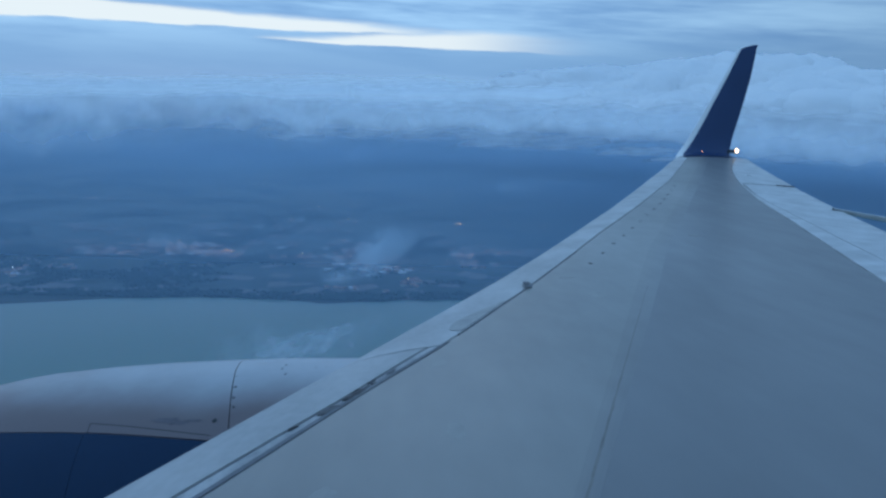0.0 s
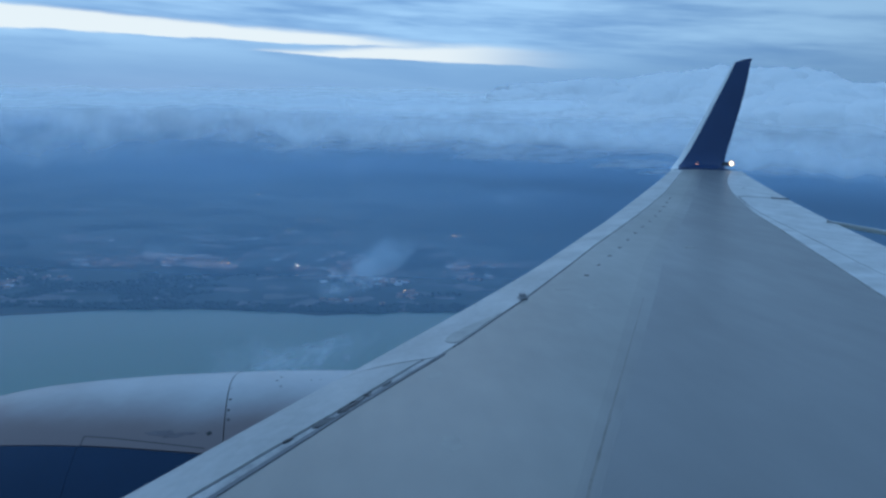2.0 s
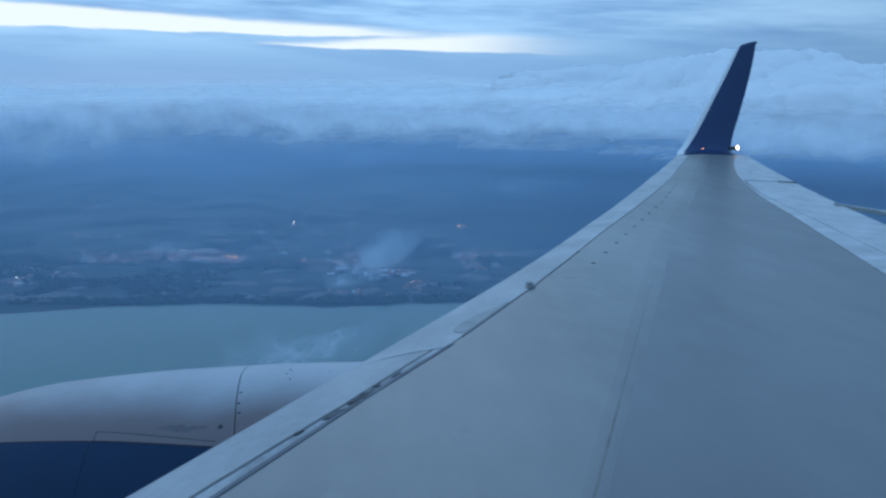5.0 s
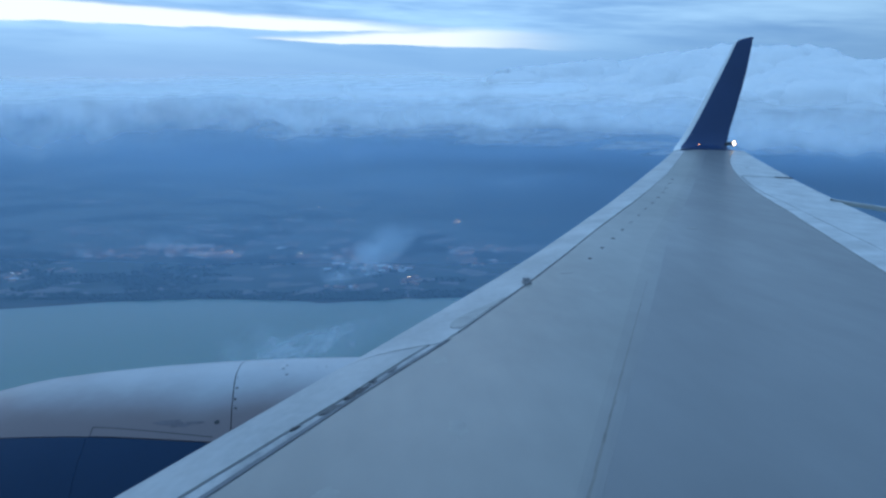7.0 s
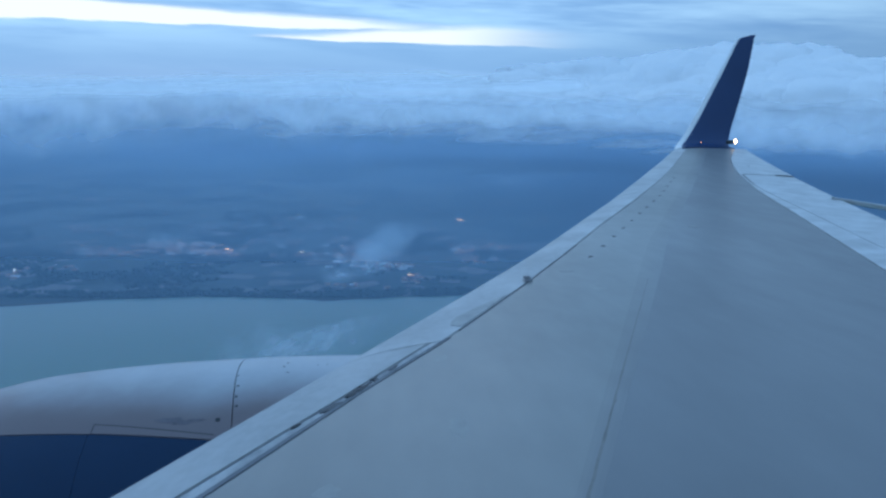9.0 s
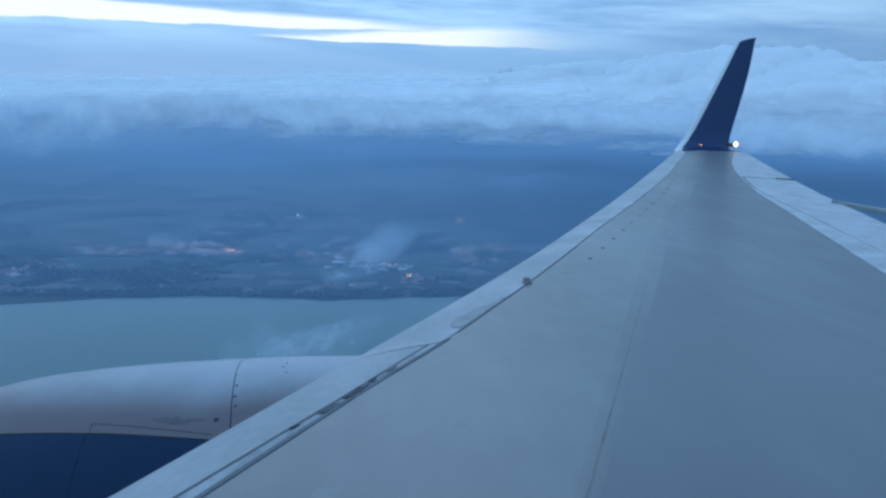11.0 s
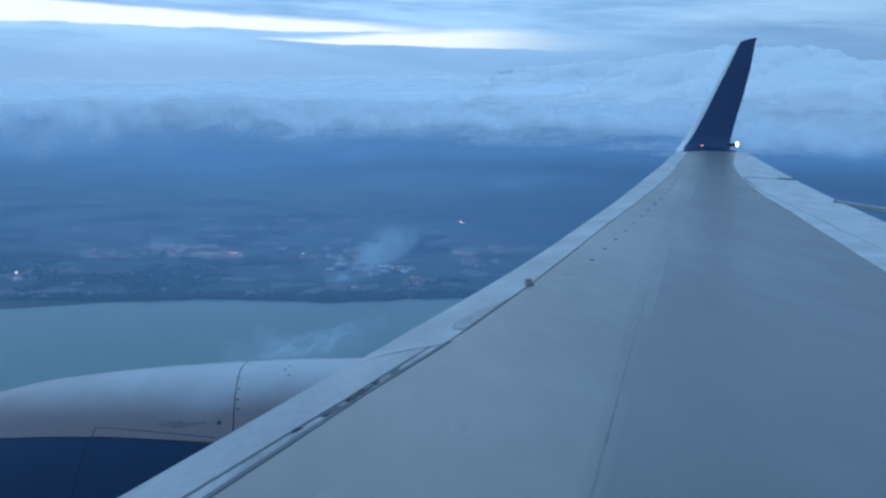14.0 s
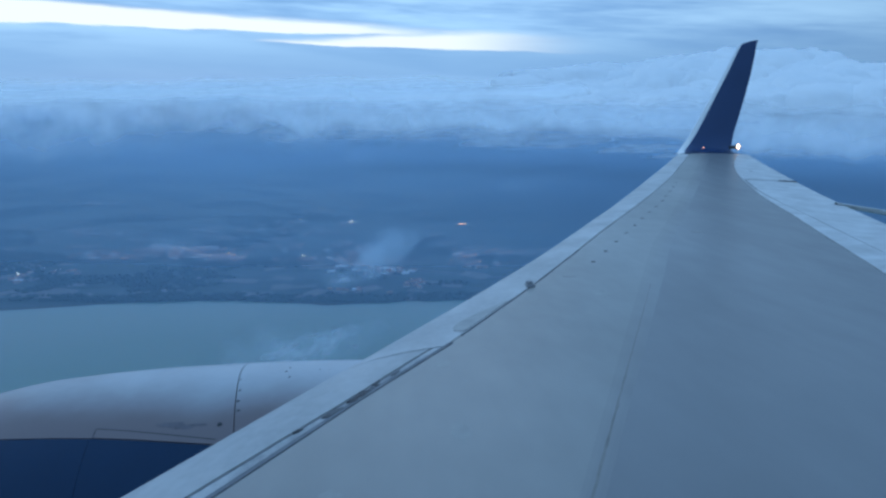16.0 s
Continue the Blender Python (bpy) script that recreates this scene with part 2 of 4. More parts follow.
M_SEAL = material("blue_grey_rubber", (0.135, 0.150, 0.175), 0.6, vary=0.15, scale=6.0, fine=50.0)
M_PATCH = material("worn_grey_filler", (0.39, 0.39, 0.385), 0.6, scale=9.0, fine=40.0, color2=(0.27, 0.27, 0.27))
M_SOOT = material("soot_film", (0.150, 0.130, 0.150), 0.6, vary=0.2, scale=12.0, fine=60.0)
M_DARK = material("dark_sealant", (0.045, 0.048, 0.055), 0.7, vary=0.15, scale=6.0, fine=60.0)
M_SCUFF = material("black_worn_sealant", (0.03, 0.032, 0.038), 0.75, scale=20.0, fine=90.0, color2=(0.22, 0.23, 0.24))
M_STEEL = material("dull_steel", (0.35, 0.36, 0.38), 0.4, metal=0.8, vary=0.1, scale=9.0)
M_LAMP = glowing("warm_lamp", (1.0, 0.66, 0.36), 9.0)
M_RED = glowing("red_reflection_glow", (1.0, 0.42, 0.22), 2.2)
M_LENS = glowing("town_light", (1.0, 0.90, 0.76), 14.0)
M_STREET = glowing("street_light", (1.0, 0.80, 0.72), 1.3)
M_ORANGE = glowing("orange_town_light", (1.0, 0.50, 0.24), 10.0)


# ---- building helpers ----
def finish(name, mesh, mat, parent=None, label="", smooth=True):
    mesh.materials.append(mat)
    if smooth:
        mesh.shade_smooth()
    ob = new(name, mesh)
    if parent is not None:
        ob.parent = parent
    if label:
        ob["label"] = label
    return ob


def part(name, bm, mat, parent, label="", smooth=False):
    bmesh.ops.recalc_face_normals(bm, faces=bm.faces)
    mesh = bpy.data.meshes.new(name)
    bm.to_mesh(mesh)
    bm.free()
    ob = finish(name, mesh, mat, parent, label, smooth)
    if smooth:
        mesh.set_sharp_from_angle(angle=radians(35))
    return ob


def lerp(table, v):
    xs, ys = zip(*table)
    return float(np.interp(v, xs, ys))


def slab(bm, point, us, vs, thick):
    """A curved plate: point(u, v, depth) over a grid, closed on all sides."""
    top = [[bm.verts.new(point(u, v, 0.0)) for v in vs(u)] for u in us]
    low = [[bm.verts.new(point(u, v, thick)) for v in vs(u)] for u in us]
    nu, nv = len(top), len(top[0])
    for i in range(nu - 1):
        for j in range(nv - 1):
            bm.faces.new((top[i][j], top[i + 1][j], top[i + 1][j + 1], top[i][j + 1]))
            bm.faces.new((low[i][j], low[i][j + 1], low[i + 1][j + 1], low[i + 1][j]))
    for i in range(nu - 1):
        for j in (0, nv - 1):
            bm.faces.new((top[i][j], low[i][j], low[i + 1][j], top[i + 1][j]))
    for j in range(nv - 1):
        for i in (0, nu - 1):
            bm.faces.new((top[i][j], top[i][j + 1], low[i][j + 1], low[i][j]))
    return bm


def box(bm, m, sx, sy, sz):
    return bmesh.ops.create_cube(bm, size=1.0, matrix=m @ Matrix.Diagonal((sx, sy, sz, 1)))


def stud(bm, m, radius, height, seg=10):
    """A low domed round head standing along the local z of m."""
    rings = []
    for r, z in ((1.0, 0.0), (0.92, 0.7), (0.55, 1.0)):
        rings.append([bm.verts.new(m @ Vector((radius * r * math.cos(a), radius * r * math.sin(a), height * z))) for a in (2 * math.pi * k / seg for k in range(seg))])
    for a, b in zip(rings, rings[1:]):
        for k in range(seg):
            bm.faces.new((a[k], a[(k + 1) % seg], b[(k + 1) % seg], b[k]))
    bm.faces.new(rings[-1])
    bm.faces.new(rings[0][::-1])
    return bm


# ---- the airplane: outboard +y, aft +x, up +z, banked into a turn ----
airplane = new("airplane")
airplane.matrix_world = pose(0, 0, 345.0, -9.936, -0.955, 4.168)
airplane.empty_display_size = 0.5
tagged(airplane, "twin-engine jet airliner with grey wing, navy winglet and white-and-navy nacelle", "airplane")

DIHEDRAL, FLEX, SWEEP, ROOT = 0.0838, 0.635, 0.525, 1.88


def chord(y):
    return 1.45 + (3.70 - 1.45) * (16.9 - y) / 11.1 if y > 5.8 else 3.70 + (5.8 - y) * 0.55


def nose(y):
    return 0.01 + 0.035 * math.exp(-((y - 7.0) / 1.6) ** 2) - 0.06 * min(max((y - 10.0) / 4.0, 0.0), 1.0) + 0.008 * min(max((9.0 - y) / 2.0, 0.0), 1.0)


def hump(c):
    c = min(max(c, 0.0), 1.0)
    return 10 * (0.2969 * math.sqrt(c) - 0.126 * c - 0.3516 * c * c + 0.2843 * c ** 3 - 0.1015 * c ** 4)


def skin(y, m, depth=0.0):
    """The wing's surface, m metres behind the straight leading edge (below it: round the nose on the underside), sunk by depth."""
    s, n, h = y - ROOT, nose(y), chord(y)

    def at(q):
        c = (q - n) / (h - n)
        z = 0.04 * h * hump(c) if c >= 0 else -0.06 * h * hump(-c)
        return Vector((SWEEP * s + (q if c >= 0 else 2 * n - q), y, DIHEDRAL * s + FLEX * (s / 15) ** 2 + z))

    p = at(m)
    if depth == 0.0:
        return p
    e = 0.004
    t = at(m + e) - at(m - e)
    t.y = 0
    t.normalize()
    return p + Vector((-t.z, 0, t.x)) * -depth


def plate(y0, y1, m0, m1, nv, proud=0.0, thick=0.012, step=0.3):
    """A skin panel between two lines given as functions of y."""
    ys = [y0 + (y1 - y0) * k / max(2, round((y1 - y0) / step)) for k in range(max(2, round((y1 - y0) / step)) + 1)]

    def vs(y):
        a, b = m0(y), m1(y)
        return [a + (b - a) * (k / nv) for k in range(nv + 1)]

    return slab(bmesh.new(), lambda y, m, d: skin(y, m, d - proud), ys, vs, thick)


SLAT_EDGE = [(1.8, 0.48), (3.3, 0.48), (4.0, 0.475), (4.67, 0.51), (5.77, 0.485), (7.9, 0.415), (9.85, 0.425), (12.4, 0.41), (16.5, 0.25), (17, 0.24)]
SLAT_LINE = [(1.8, 0.39), (3.3, 0.405), (3.7, 0.42), (3.9, 0.435), (4.5, 0.445), (4.7, 0.47)]
SPAR_LINE = [(1.8, 1.68), (3.08, 1.53), (3.86, 1.44), (5.29, 1.28), (6.96, 1.10), (12.0, 0.85), (16.6, 0.62)]
AFT_LINE = [(1.8, 3.5), (5.86, 2.75), (6.68, 2.60), (8.63, 2.23), (10.25, 1.87), (12.0, 1.58), (13.14, 1.42), (14.0, 1.34), (14.85, 1.29), (16.6, 1.29)]

# inner structure, seen only in the joints
bm = bmesh.new()
loops = []
for k in range(40):
    y = 1.79 + (16.55 - 1.79) * k / 39
    n, h = nose(y), chord(y)
    qs = [n + (h - n) * f for f in (1.0, 0.85, 0.7, 0.5, 0.35, 0.2, 0.1, 0.04, 0.012)]
    up = [skin(y, q, 0.016) for q in qs]
    lo = []
    for f in (0.0, 0.02, 0.08, 0.2, 0.4, 0.6, 0.8, 1.0):
        s = y - ROOT
        lo.append(Vector((SWEEP * s + n + (h - n) * f + (0.016 if f == 0 else 0), y, DIHEDRAL * s + FLEX * (s / 15) ** 2 - 0.06 * h * hump(f) + (0.0 if f < 1 else -0.03))))
    loops.append([bm.verts.new(v) for v in up + lo])
for a, b in zip(loops, loops[1:]):
    for k in range(len(a)):
        j = (k + 1) % len(a)
        bm.faces.new((a[k], a[j], b[j], b[k]))
bm.faces.new(loops[0])
bm.faces.new(loops[-1][::-1])
wing = part("wing", bm, M_DARK, airplane, "long swept grey metal wing with pale slats and flaps", smooth=True)

GAP = 0.006
part("skin_panel", plate(1.79, 16.58, lambda y: lerp(SLAT_EDGE, y) + GAP, lambda y: lerp(SPAR_LINE, y) - (0.0012 if y < 8 else 0.0004), 8), M_GREY, wing, "matt grey painted forward wing skin", smooth=True)
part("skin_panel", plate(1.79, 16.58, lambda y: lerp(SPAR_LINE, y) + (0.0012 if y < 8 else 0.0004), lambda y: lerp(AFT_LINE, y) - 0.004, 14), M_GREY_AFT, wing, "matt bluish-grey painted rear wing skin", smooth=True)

worn = lambda y: min(max((5.4 - y) / 2.4, 0.0), 1.0)
part("spar_joint", plate(1.79, 5.6, lambda y: lerp(SPAR_LINE, y) - 0.001 - worn(y) * (0.004 + 0.006 * noise.noise((y * 9, 1.0, 0))), lambda y: lerp(SPAR_LINE, y) + 0.001 + worn(y) * (0.003 + 0.012 * max(0.0, noise.noise((y * 14, 4.0, 0)))), 2, 0.0008, 0.006, step=0.02), M_JOINT, wing, "worn filled joint along the spar", smooth=True)
# soft bands step from the forward grey to the rear grey along the spar
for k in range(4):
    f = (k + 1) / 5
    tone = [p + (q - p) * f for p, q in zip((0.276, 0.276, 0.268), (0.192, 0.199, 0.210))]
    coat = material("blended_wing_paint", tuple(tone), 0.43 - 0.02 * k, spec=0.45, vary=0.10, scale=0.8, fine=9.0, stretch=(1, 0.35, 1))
    part("paint_band", plate(1.79, 16.5, lambda y: lerp(SPAR_LINE, y) + (k - 2) * 0.035 * lerp([(2, 0.25), (6, 1.0), (17, 1.3)], y), lambda y: lerp(SPAR_LINE, y) + (k - 1) * 0.035 * lerp([(2, 0.25), (6, 1.0), (17, 1.3)], y), 2, 0.0005, 0.004), coat, wing, "narrow band of intermediate grey along the spar", smooth=True)


def under(y):
    return nose(y) - 0.22


# leading-edge slats, each with its own end joints
part("slat", plate(1.79, 4.55, under, lambda y: lerp(SLAT_LINE, y) - 0.002, 14, 0.006, step=0.15), M_ALU, wing, "pale worn inboard leading-edge slat in a darker tone", smooth=True)
part("slat_strip", plate(1.79, 4.72, lambda y: lerp(SLAT_LINE, y) + 0.003 + 0.004 * noise.noise((y * 16, 2.0, 0)), lambda y: lerp(SLAT_EDGE, y) - 0.012 + 0.01 * max(0, (y - 4.0)) + 0.006 * noise.noise((y * 11, 7.0, 0)), 3, 0.0, step=0.03), M_STRIP, wing, "scuffed pale strip behind the slat", smooth=True)
part("slat", plate(4.575, 10.28, under, lambda y: lerp(SLAT_EDGE, y) - 0.006, 14, 0.004, step=0.2), M_SLAT, wing, "pale leading-edge slat beyond the engine", smooth=True)
part("slat", plate(10.31, 16.5, under, lambda y: lerp(SLAT_EDGE, y) - 0.002, 14, 0.004, step=0.25), M_SLAT, wing, "pale outboard leading-edge slat", smooth=True)

# trailing edge: spoiler lip, flap, aileron
LIP = lambda y: lerp(AFT_LINE, y) + 0.05 + 0.055 * max(0.0, 11.0 - y)
part("spoiler_lip", plate(2.0, 12.2, lambda y: lerp(AFT_LINE, y) + 0.004, lambda y: LIP(y) - 0.016, 3, 0.004), M_FLAP, wing, "pale edge strip of the spoilers", smooth=True)
part("flap", plate(2.0, 12.2, lambda y: LIP(y) + 0.018, lambda y: chord(y), 8, -0.006, 0.02), M_FLAP, wing, "weathered pale trailing-edge flap", smooth=True)
part("aileron", plate(12.21, 16.5, lambda y: lerp(AFT_LINE, y) + 0.005, lambda y: chord(y), 8, 0.002, 0.02), M_FLAP, wing, "pale aileron at the wing's outer end", smooth=True)


def on_skin(y, m, turn=0.0):
    """A frame on the wing's surface, local z along the normal, local x aft."""
    p = skin(y, m)
    tx = (skin(y, m + 0.01) - skin(y, m - 0.01)).normalized()
    ty = (skin(y + 0.02, m) - skin(y - 0.02, m)).normalized()
    z = tx.cross(ty).normalized()
    x = tx
    return Matrix.Translation(p) @ Matrix((x, z.cross(x), z)).transposed().to_4x4() @ pose(0, 0, 0, 0, 0, turn)


# row of dark fasteners behind the slats
DOT_LINE = [(6.0, 0.71), (8.75, 0.675), (9.76, 0.68), (11.45, 0.61), (14.0, 0.5)]
y = 6.40
while y < 12.2:
    bm = stud(bmesh.new(), on_skin(y, lerp(DOT_LINE, y)), 0.016 if y < 9.0 else 0.019, 0.004)
    part("fastener", bm, M_DARK, wing)
    y += 0.40 + 0.018 * (y - 6.4)
part("drain_hole", stud(bmesh.new(), on_skin(13.4, 1.66), 0.035, 0.005), M_DARK, wing)
part("hinge_gap", plate(12.17, 12.25, lambda y: 2.12 + 0.5 * abs(y - 12.21), lambda y: 2.41, 3, 0.006, 0.01), M_DARK, wing, "dark gap between flap and aileron")
for y, m in ((5.98, 0.66), (7.55, 1.32), (9.4, 1.45)):
    part("access_cover", stud(bmesh.new(), on_skin(y, m), 0.05, 0.003, 14), M_GREY, wing)

# patches of touched-up paint, a brush coat thick
M_TOUCH = material("touch_up_paint", (0.312, 0.312, 0.300), 0.5, vary=0.1, scale=6.0, fine=40.0)
rnd = random.Random(14)
for y, m, w, l in ((3.55, 1.02, 0.025, 0.07), (4.3, 0.62, 0.03, 0.05), (3.2, 0.85, 0.03, 0.04), (5.4, 1.0, 0.04, 0.09), (2.9, 1.2, 0.02, 0.03)):
    bm, f = bmesh.new(), on_skin(y, m)
    rim = [(math.cos(2 * math.pi * k / 18), math.sin(2 * math.pi * k / 18), 0.75 + 0.5 * rnd.random()) for k in range(18)]
    tops = [bm.verts.new(f @ Vector((a * w * r, b * l * r, 0.0004))) for a, b, r in rim]
    lows = [bm.verts.new(f @ Vector((a * w * r * 1.3, b * l * r * 1.3, -0.0012))) for a, b, r in rim]
    bm.faces.new(tops)
    for k in range(18):
        bm.faces.new((tops[k], lows[k], lows[(k + 1) % 18], tops[(k + 1) % 18]))
    part("paint_patch", bm, M_TOUCH, wing, "slightly lighter touched-up paint")

# tie-down ring at the back of the slat
bm = bmesh.new()
m = on_skin(5.77, 0.475)
box(bm, m @ pose(0, 0, 0.008), 0.05, 0.075, 0.016)
for s in (-1, 1):
    box(bm, m @ pose(0, s * 0.026, 0.022), 0.036, 0.010, 0.024)
box(bm, m @ pose(0, 0, 0.034), 0.02, 0.06, 0.009)
bmesh.ops.bevel(bm, geom=bm.edges[:], offset=0.003, segments=1, affect="EDGES")
part("tie_down", bm, M_STEEL, wing, "small steel tie-down fitting")

# rubber seal along the joint, with torn black stretches
for y0, y1, w in ((1.8, 4.62, 0.020), (4.75, 7.0, 0.006)):
    part("seal", plate(y0, y1, lambda y: lerp(SLAT_EDGE, y) - 0.010 - w / 2 + (0.012 if y0 < 2 else 0), lambda y: lerp(SLAT_EDGE, y) + w / 2 + (0.006 if y0 < 2 else 0), 2, 0.003, 0.008), M_SEAL, wing, "blue-grey rubber joint seal")
rnd = random.Random(5)
TORN = [(3.95, 4.06, 0.452, 0.474), (3.82, 3.90, 0.444, 0.470)]
for k in range(7):
    y0 = rnd.uniform(3.7, 4.25)
    lo = lerp(SLAT_LINE, y0) + rnd.uniform(0.0, 0.028)
    TORN.append((y0, y0 + rnd.uniform(0.02, 0.06), lo, lo + rnd.uniform(0.002, 0.008)))
for k, (y0, y1, lo, hi) in enumerate(TORN):
    phase = rnd.random() * 9
    bm = plate(y0, y1, lambda y: lo + 0.016 * noise.noise((y * 45, phase, 0)), lambda y: hi + 0.016 * noise.noise((y * 50, phase, 4)), 3, 0.005, 0.006, step=0.006)
    part("torn_sealant", bm, M_SCUFF if k % 3 else M_DARK, wing, "torn black sealant patch")
# grey fairing patch where the paint runs forward on the slat
bm = slab(bmesh.new(), lambda u, v, d: skin(4.80 + 0.60 * u, lerp(SLAT_EDGE, 4.80 + 0.60 * u) - 0.012 - v, d - 0.007), [k / 14 for k in range(15)], lambda u: [f * 0.165 * (1 - u) ** 0.7 * min(1, (u + 0.002) * 2.6) ** 0.5 for f in (0, 0.33, 0.66, 1.0)], 0.006)
part("fairing", bm, M_PATCH, wing, "grey painted fairing patch on the slat", smooth=True)

# flap-track fairings, canoe-shaped pods under the trailing edge
for y, aft, size in ((9.8, 1.35, 0.020), (6.4, 1.5, 0.15)):
    bm = bmesh.new()
    base = skin(y, chord(y))
    rings = []
    for k in range(13):
        f = k / 12
        r = size * math.sin(math.pi * min(0.999, max(0.02, f)) ** 0.8) ** 0.7 + 0.004
        start = 0.12 if y > 9 else 1.4
        x = base.x - start + (start + aft) * f
        z = base.z + (0.0 - 0.18 * (x - base.x) - size if y > 9 else 0.05 * f - 0.10) + (size - r) * 0.6
        rings.append([bm.verts.new((x, y + r * 0.7 * math.cos(a), z + r * math.sin(a))) for a in (2 * math.pi * j / 14 for j in range(14))])
    for a, b in zip(rings, rings[1:]):
        for j in range(14):
            bm.faces.new((a[j], a[(j + 1) % 14], b[(j + 1) % 14], b[j]))
    bm.faces.new(rings[0])
    bm.faces.new(rings[-1][::-1])
    part("flap_track_fairing", bm, M_FLAP if y > 9 else M_GREY, wing, "grey canoe-shaped flap-track fairing", smooth=True)
    # pale strip added to stand for the fairing's lit top edge
    if y > 9:
        bm, edge_rows = bmesh.new(), []
        for k in range(13):
            x = base.x - 0.1 + 1.42 * k / 12
            z = base.z + 0.006 - 0.18 * (x - base.x)
            edge_rows.append([bm.verts.new((x, y + 0.030 * c, z + 0.010 * q)) for c, q in ((-1, -1), (-0.7, 0.6), (0, 1), (0.7, 0.6), (1, -1))])
        for a, b in zip(edge_rows, edge_rows[1:]):
            for j in range(5):
                bm.faces.new((a[j], a[(j + 1) % 5], b[(j + 1) % 5], b[j]))
        part("fairing_rail", bm, M_FLAP, wing, "pale strip for the fairing's lit top edge", smooth=True)

# ---- blended winglet ----
TIP_Y = 16.55
TIP = skin(TIP_Y, 0.0)
# height, outboard, leading edge behind the tip's, chord
WINGLET = [(0.00, 0.00, -0.02, 1.33), (0.03, 0.14, 0.03, 1.235), (0.09, 0.26, 0.10, 1.175), (0.22, 0.36, 0.24, 1.085), (0.45, 0.42, 0.425, 0.98), (0.8, 0.455, 0.65, 0.885),
           (1.3, 0.485, 0.95, 0.755), (1.8, 0.51, 1.25, 0.605), (2.2, 0.53, 1.48, 0.47), (2.38, 0.538, 1.585, 0.40), (2.41, 0.54, 1.64, 0.355), (2.44, 0.541, 1.75, 0.26), (2.475, 0.542, 1.93, 0.10)]


def winglet_point(k, c, side):
    h, o, x, ch = WINGLET[k]
    a, b = WINGLET[max(0, k - 1)], WINGLET[min(len(WINGLET) - 1, k + 1)]
    up = Vector((0, b[1] - a[1], b[0] - a[0])).normalized()
    inward = Vector((0, -up.z, up.y))
    t = 0.045 * ch * hump(c) * side
    return TIP + Vector((x + c * ch, o, h)) + inward * t


def winglet_shell(c0, c1, steps):
    bm = bmesh.new()
    cs = [c0 + (c1 - c0) * (j / steps) ** 1.5 for j in range(steps + 1)]
    rows = []
    for k in range(len(WINGLET)):
        ring = [winglet_point(k, c, 1) for c in cs[::-1]] + [winglet_point(k, c, -1) for c in (cs[1:] if c0 == 0 else cs)]
        rows.append([bm.verts.new(v) for v in ring])
    for a, b in zip(rows, rows[1:]):
        for j in range(len(a)):
            i = (j + 1) % len(a)
            bm.faces.new((a[j], a[i], b[i], b[j]))
    bm.faces.new(rows[0])
    bm.faces.new(rows[-1][::-1])
    return bm


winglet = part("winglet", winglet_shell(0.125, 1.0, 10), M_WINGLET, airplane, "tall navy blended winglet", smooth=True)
part("leading_edge", winglet_shell(0.0, 0.1235, 8), M_EDGE, winglet, "bare pale leading edge", smooth=True)
# rear position light on a short tail at the tip; its reflection ahead is a glowing spot
t = TIP + Vector((1.235, 0.10, 0.14))
bm = bmesh.new()
box(bm, Matrix.Translation(t), 0.16, 0.07, 0.07)
bmesh.ops.bevel(bm, geom=bm.edges[:], offset=0.012, segments=2, affect="EDGES")
housing = part("light_housing", bm, M_DARK, winglet)
bm = bmesh.new()
bmesh.ops.create_uvsphere(bm, u_segments=14, v_segments=8, radius=0.036, matrix=Matrix.Translation(t + Vector((0.11, -0.02, 0.01))) @ Matrix.Diagonal((0.8, 0.8, 1.2, 1)))
part("lens", bm, M_LAMP, housing, "lit warm-white position light", smooth=True)
bm = bmesh.new()
bmesh.ops.create_uvsphere(bm, u_segments=10, v_segments=6, radius=0.014, matrix=Matrix.Translation(TIP + Vector((0.60, 0.12, 0.15))) @ Matrix.Diagonal((1.6, 0.8, 0.5, 1)))
part("marker_light", bm, M_RED, winglet, "small glowing orange spot for the position light's reflection", smooth=True)

# ---- engine nacelle ----
ENG_Y, ENG_Z = 6.3, -1.25
PROFILE = [(-1.62, 0.90), (-1.58, 0.945), (-1.45, 1.0), (-1.2, 1.045), (-0.99, 1.075), (-0.8, 1.118), (-0.61, 1.150), (-0.23, 1.182), (0.15, 1.202), (0.65, 1.211), (1.0, 1.212), (1.47, 1.20), (2.4, 1.12), (3.4, 0.95), (4.2, 0.78)]
PAINT_LINE = [(-1.6, 63.0), (-0.52, 58.3), (-0.05, 55.8), (0.65, 51.2), (2.0, 44.0), (4.2, 40.0)]


def cowl_point(x, a, d):
    """Angle a in degrees: 0 faces the cabin, 90 is the top."""
    r = lerp(PROFILE, x) - d
    return Vector((x, ENG_Y - r * math.cos(radians(a)), ENG_Z + r * math.sin(radians(a))))


def seam_shift(x, a):
    """The panel joint runs a little aft as it comes down the side."""
    d = max(0.0, 90 - a)
    return 0.0026 * (d - 6 * (1 - math.exp(-d / 6))) * max(0.0, 1 - abs(x - 0.685) / 0.7)


def cowl(x0, x1, a0, a1, na, proud=0.0, nx=None, skew=False):
    nx = nx or max(2, round((x1 - x0) / 0.12))

    def angles(x):
        return [a0(x) + (a1(x) - a0(x)) * j / na for j in range(na + 1)]

    return slab(bmesh.new(), lambda x, a, d: cowl_point(x + (seam_shift(x, a) if skew else 0), a, d - proud), [x0 + (x1 - x0) * k / nx for k in range(nx + 1)], angles, 0.02)


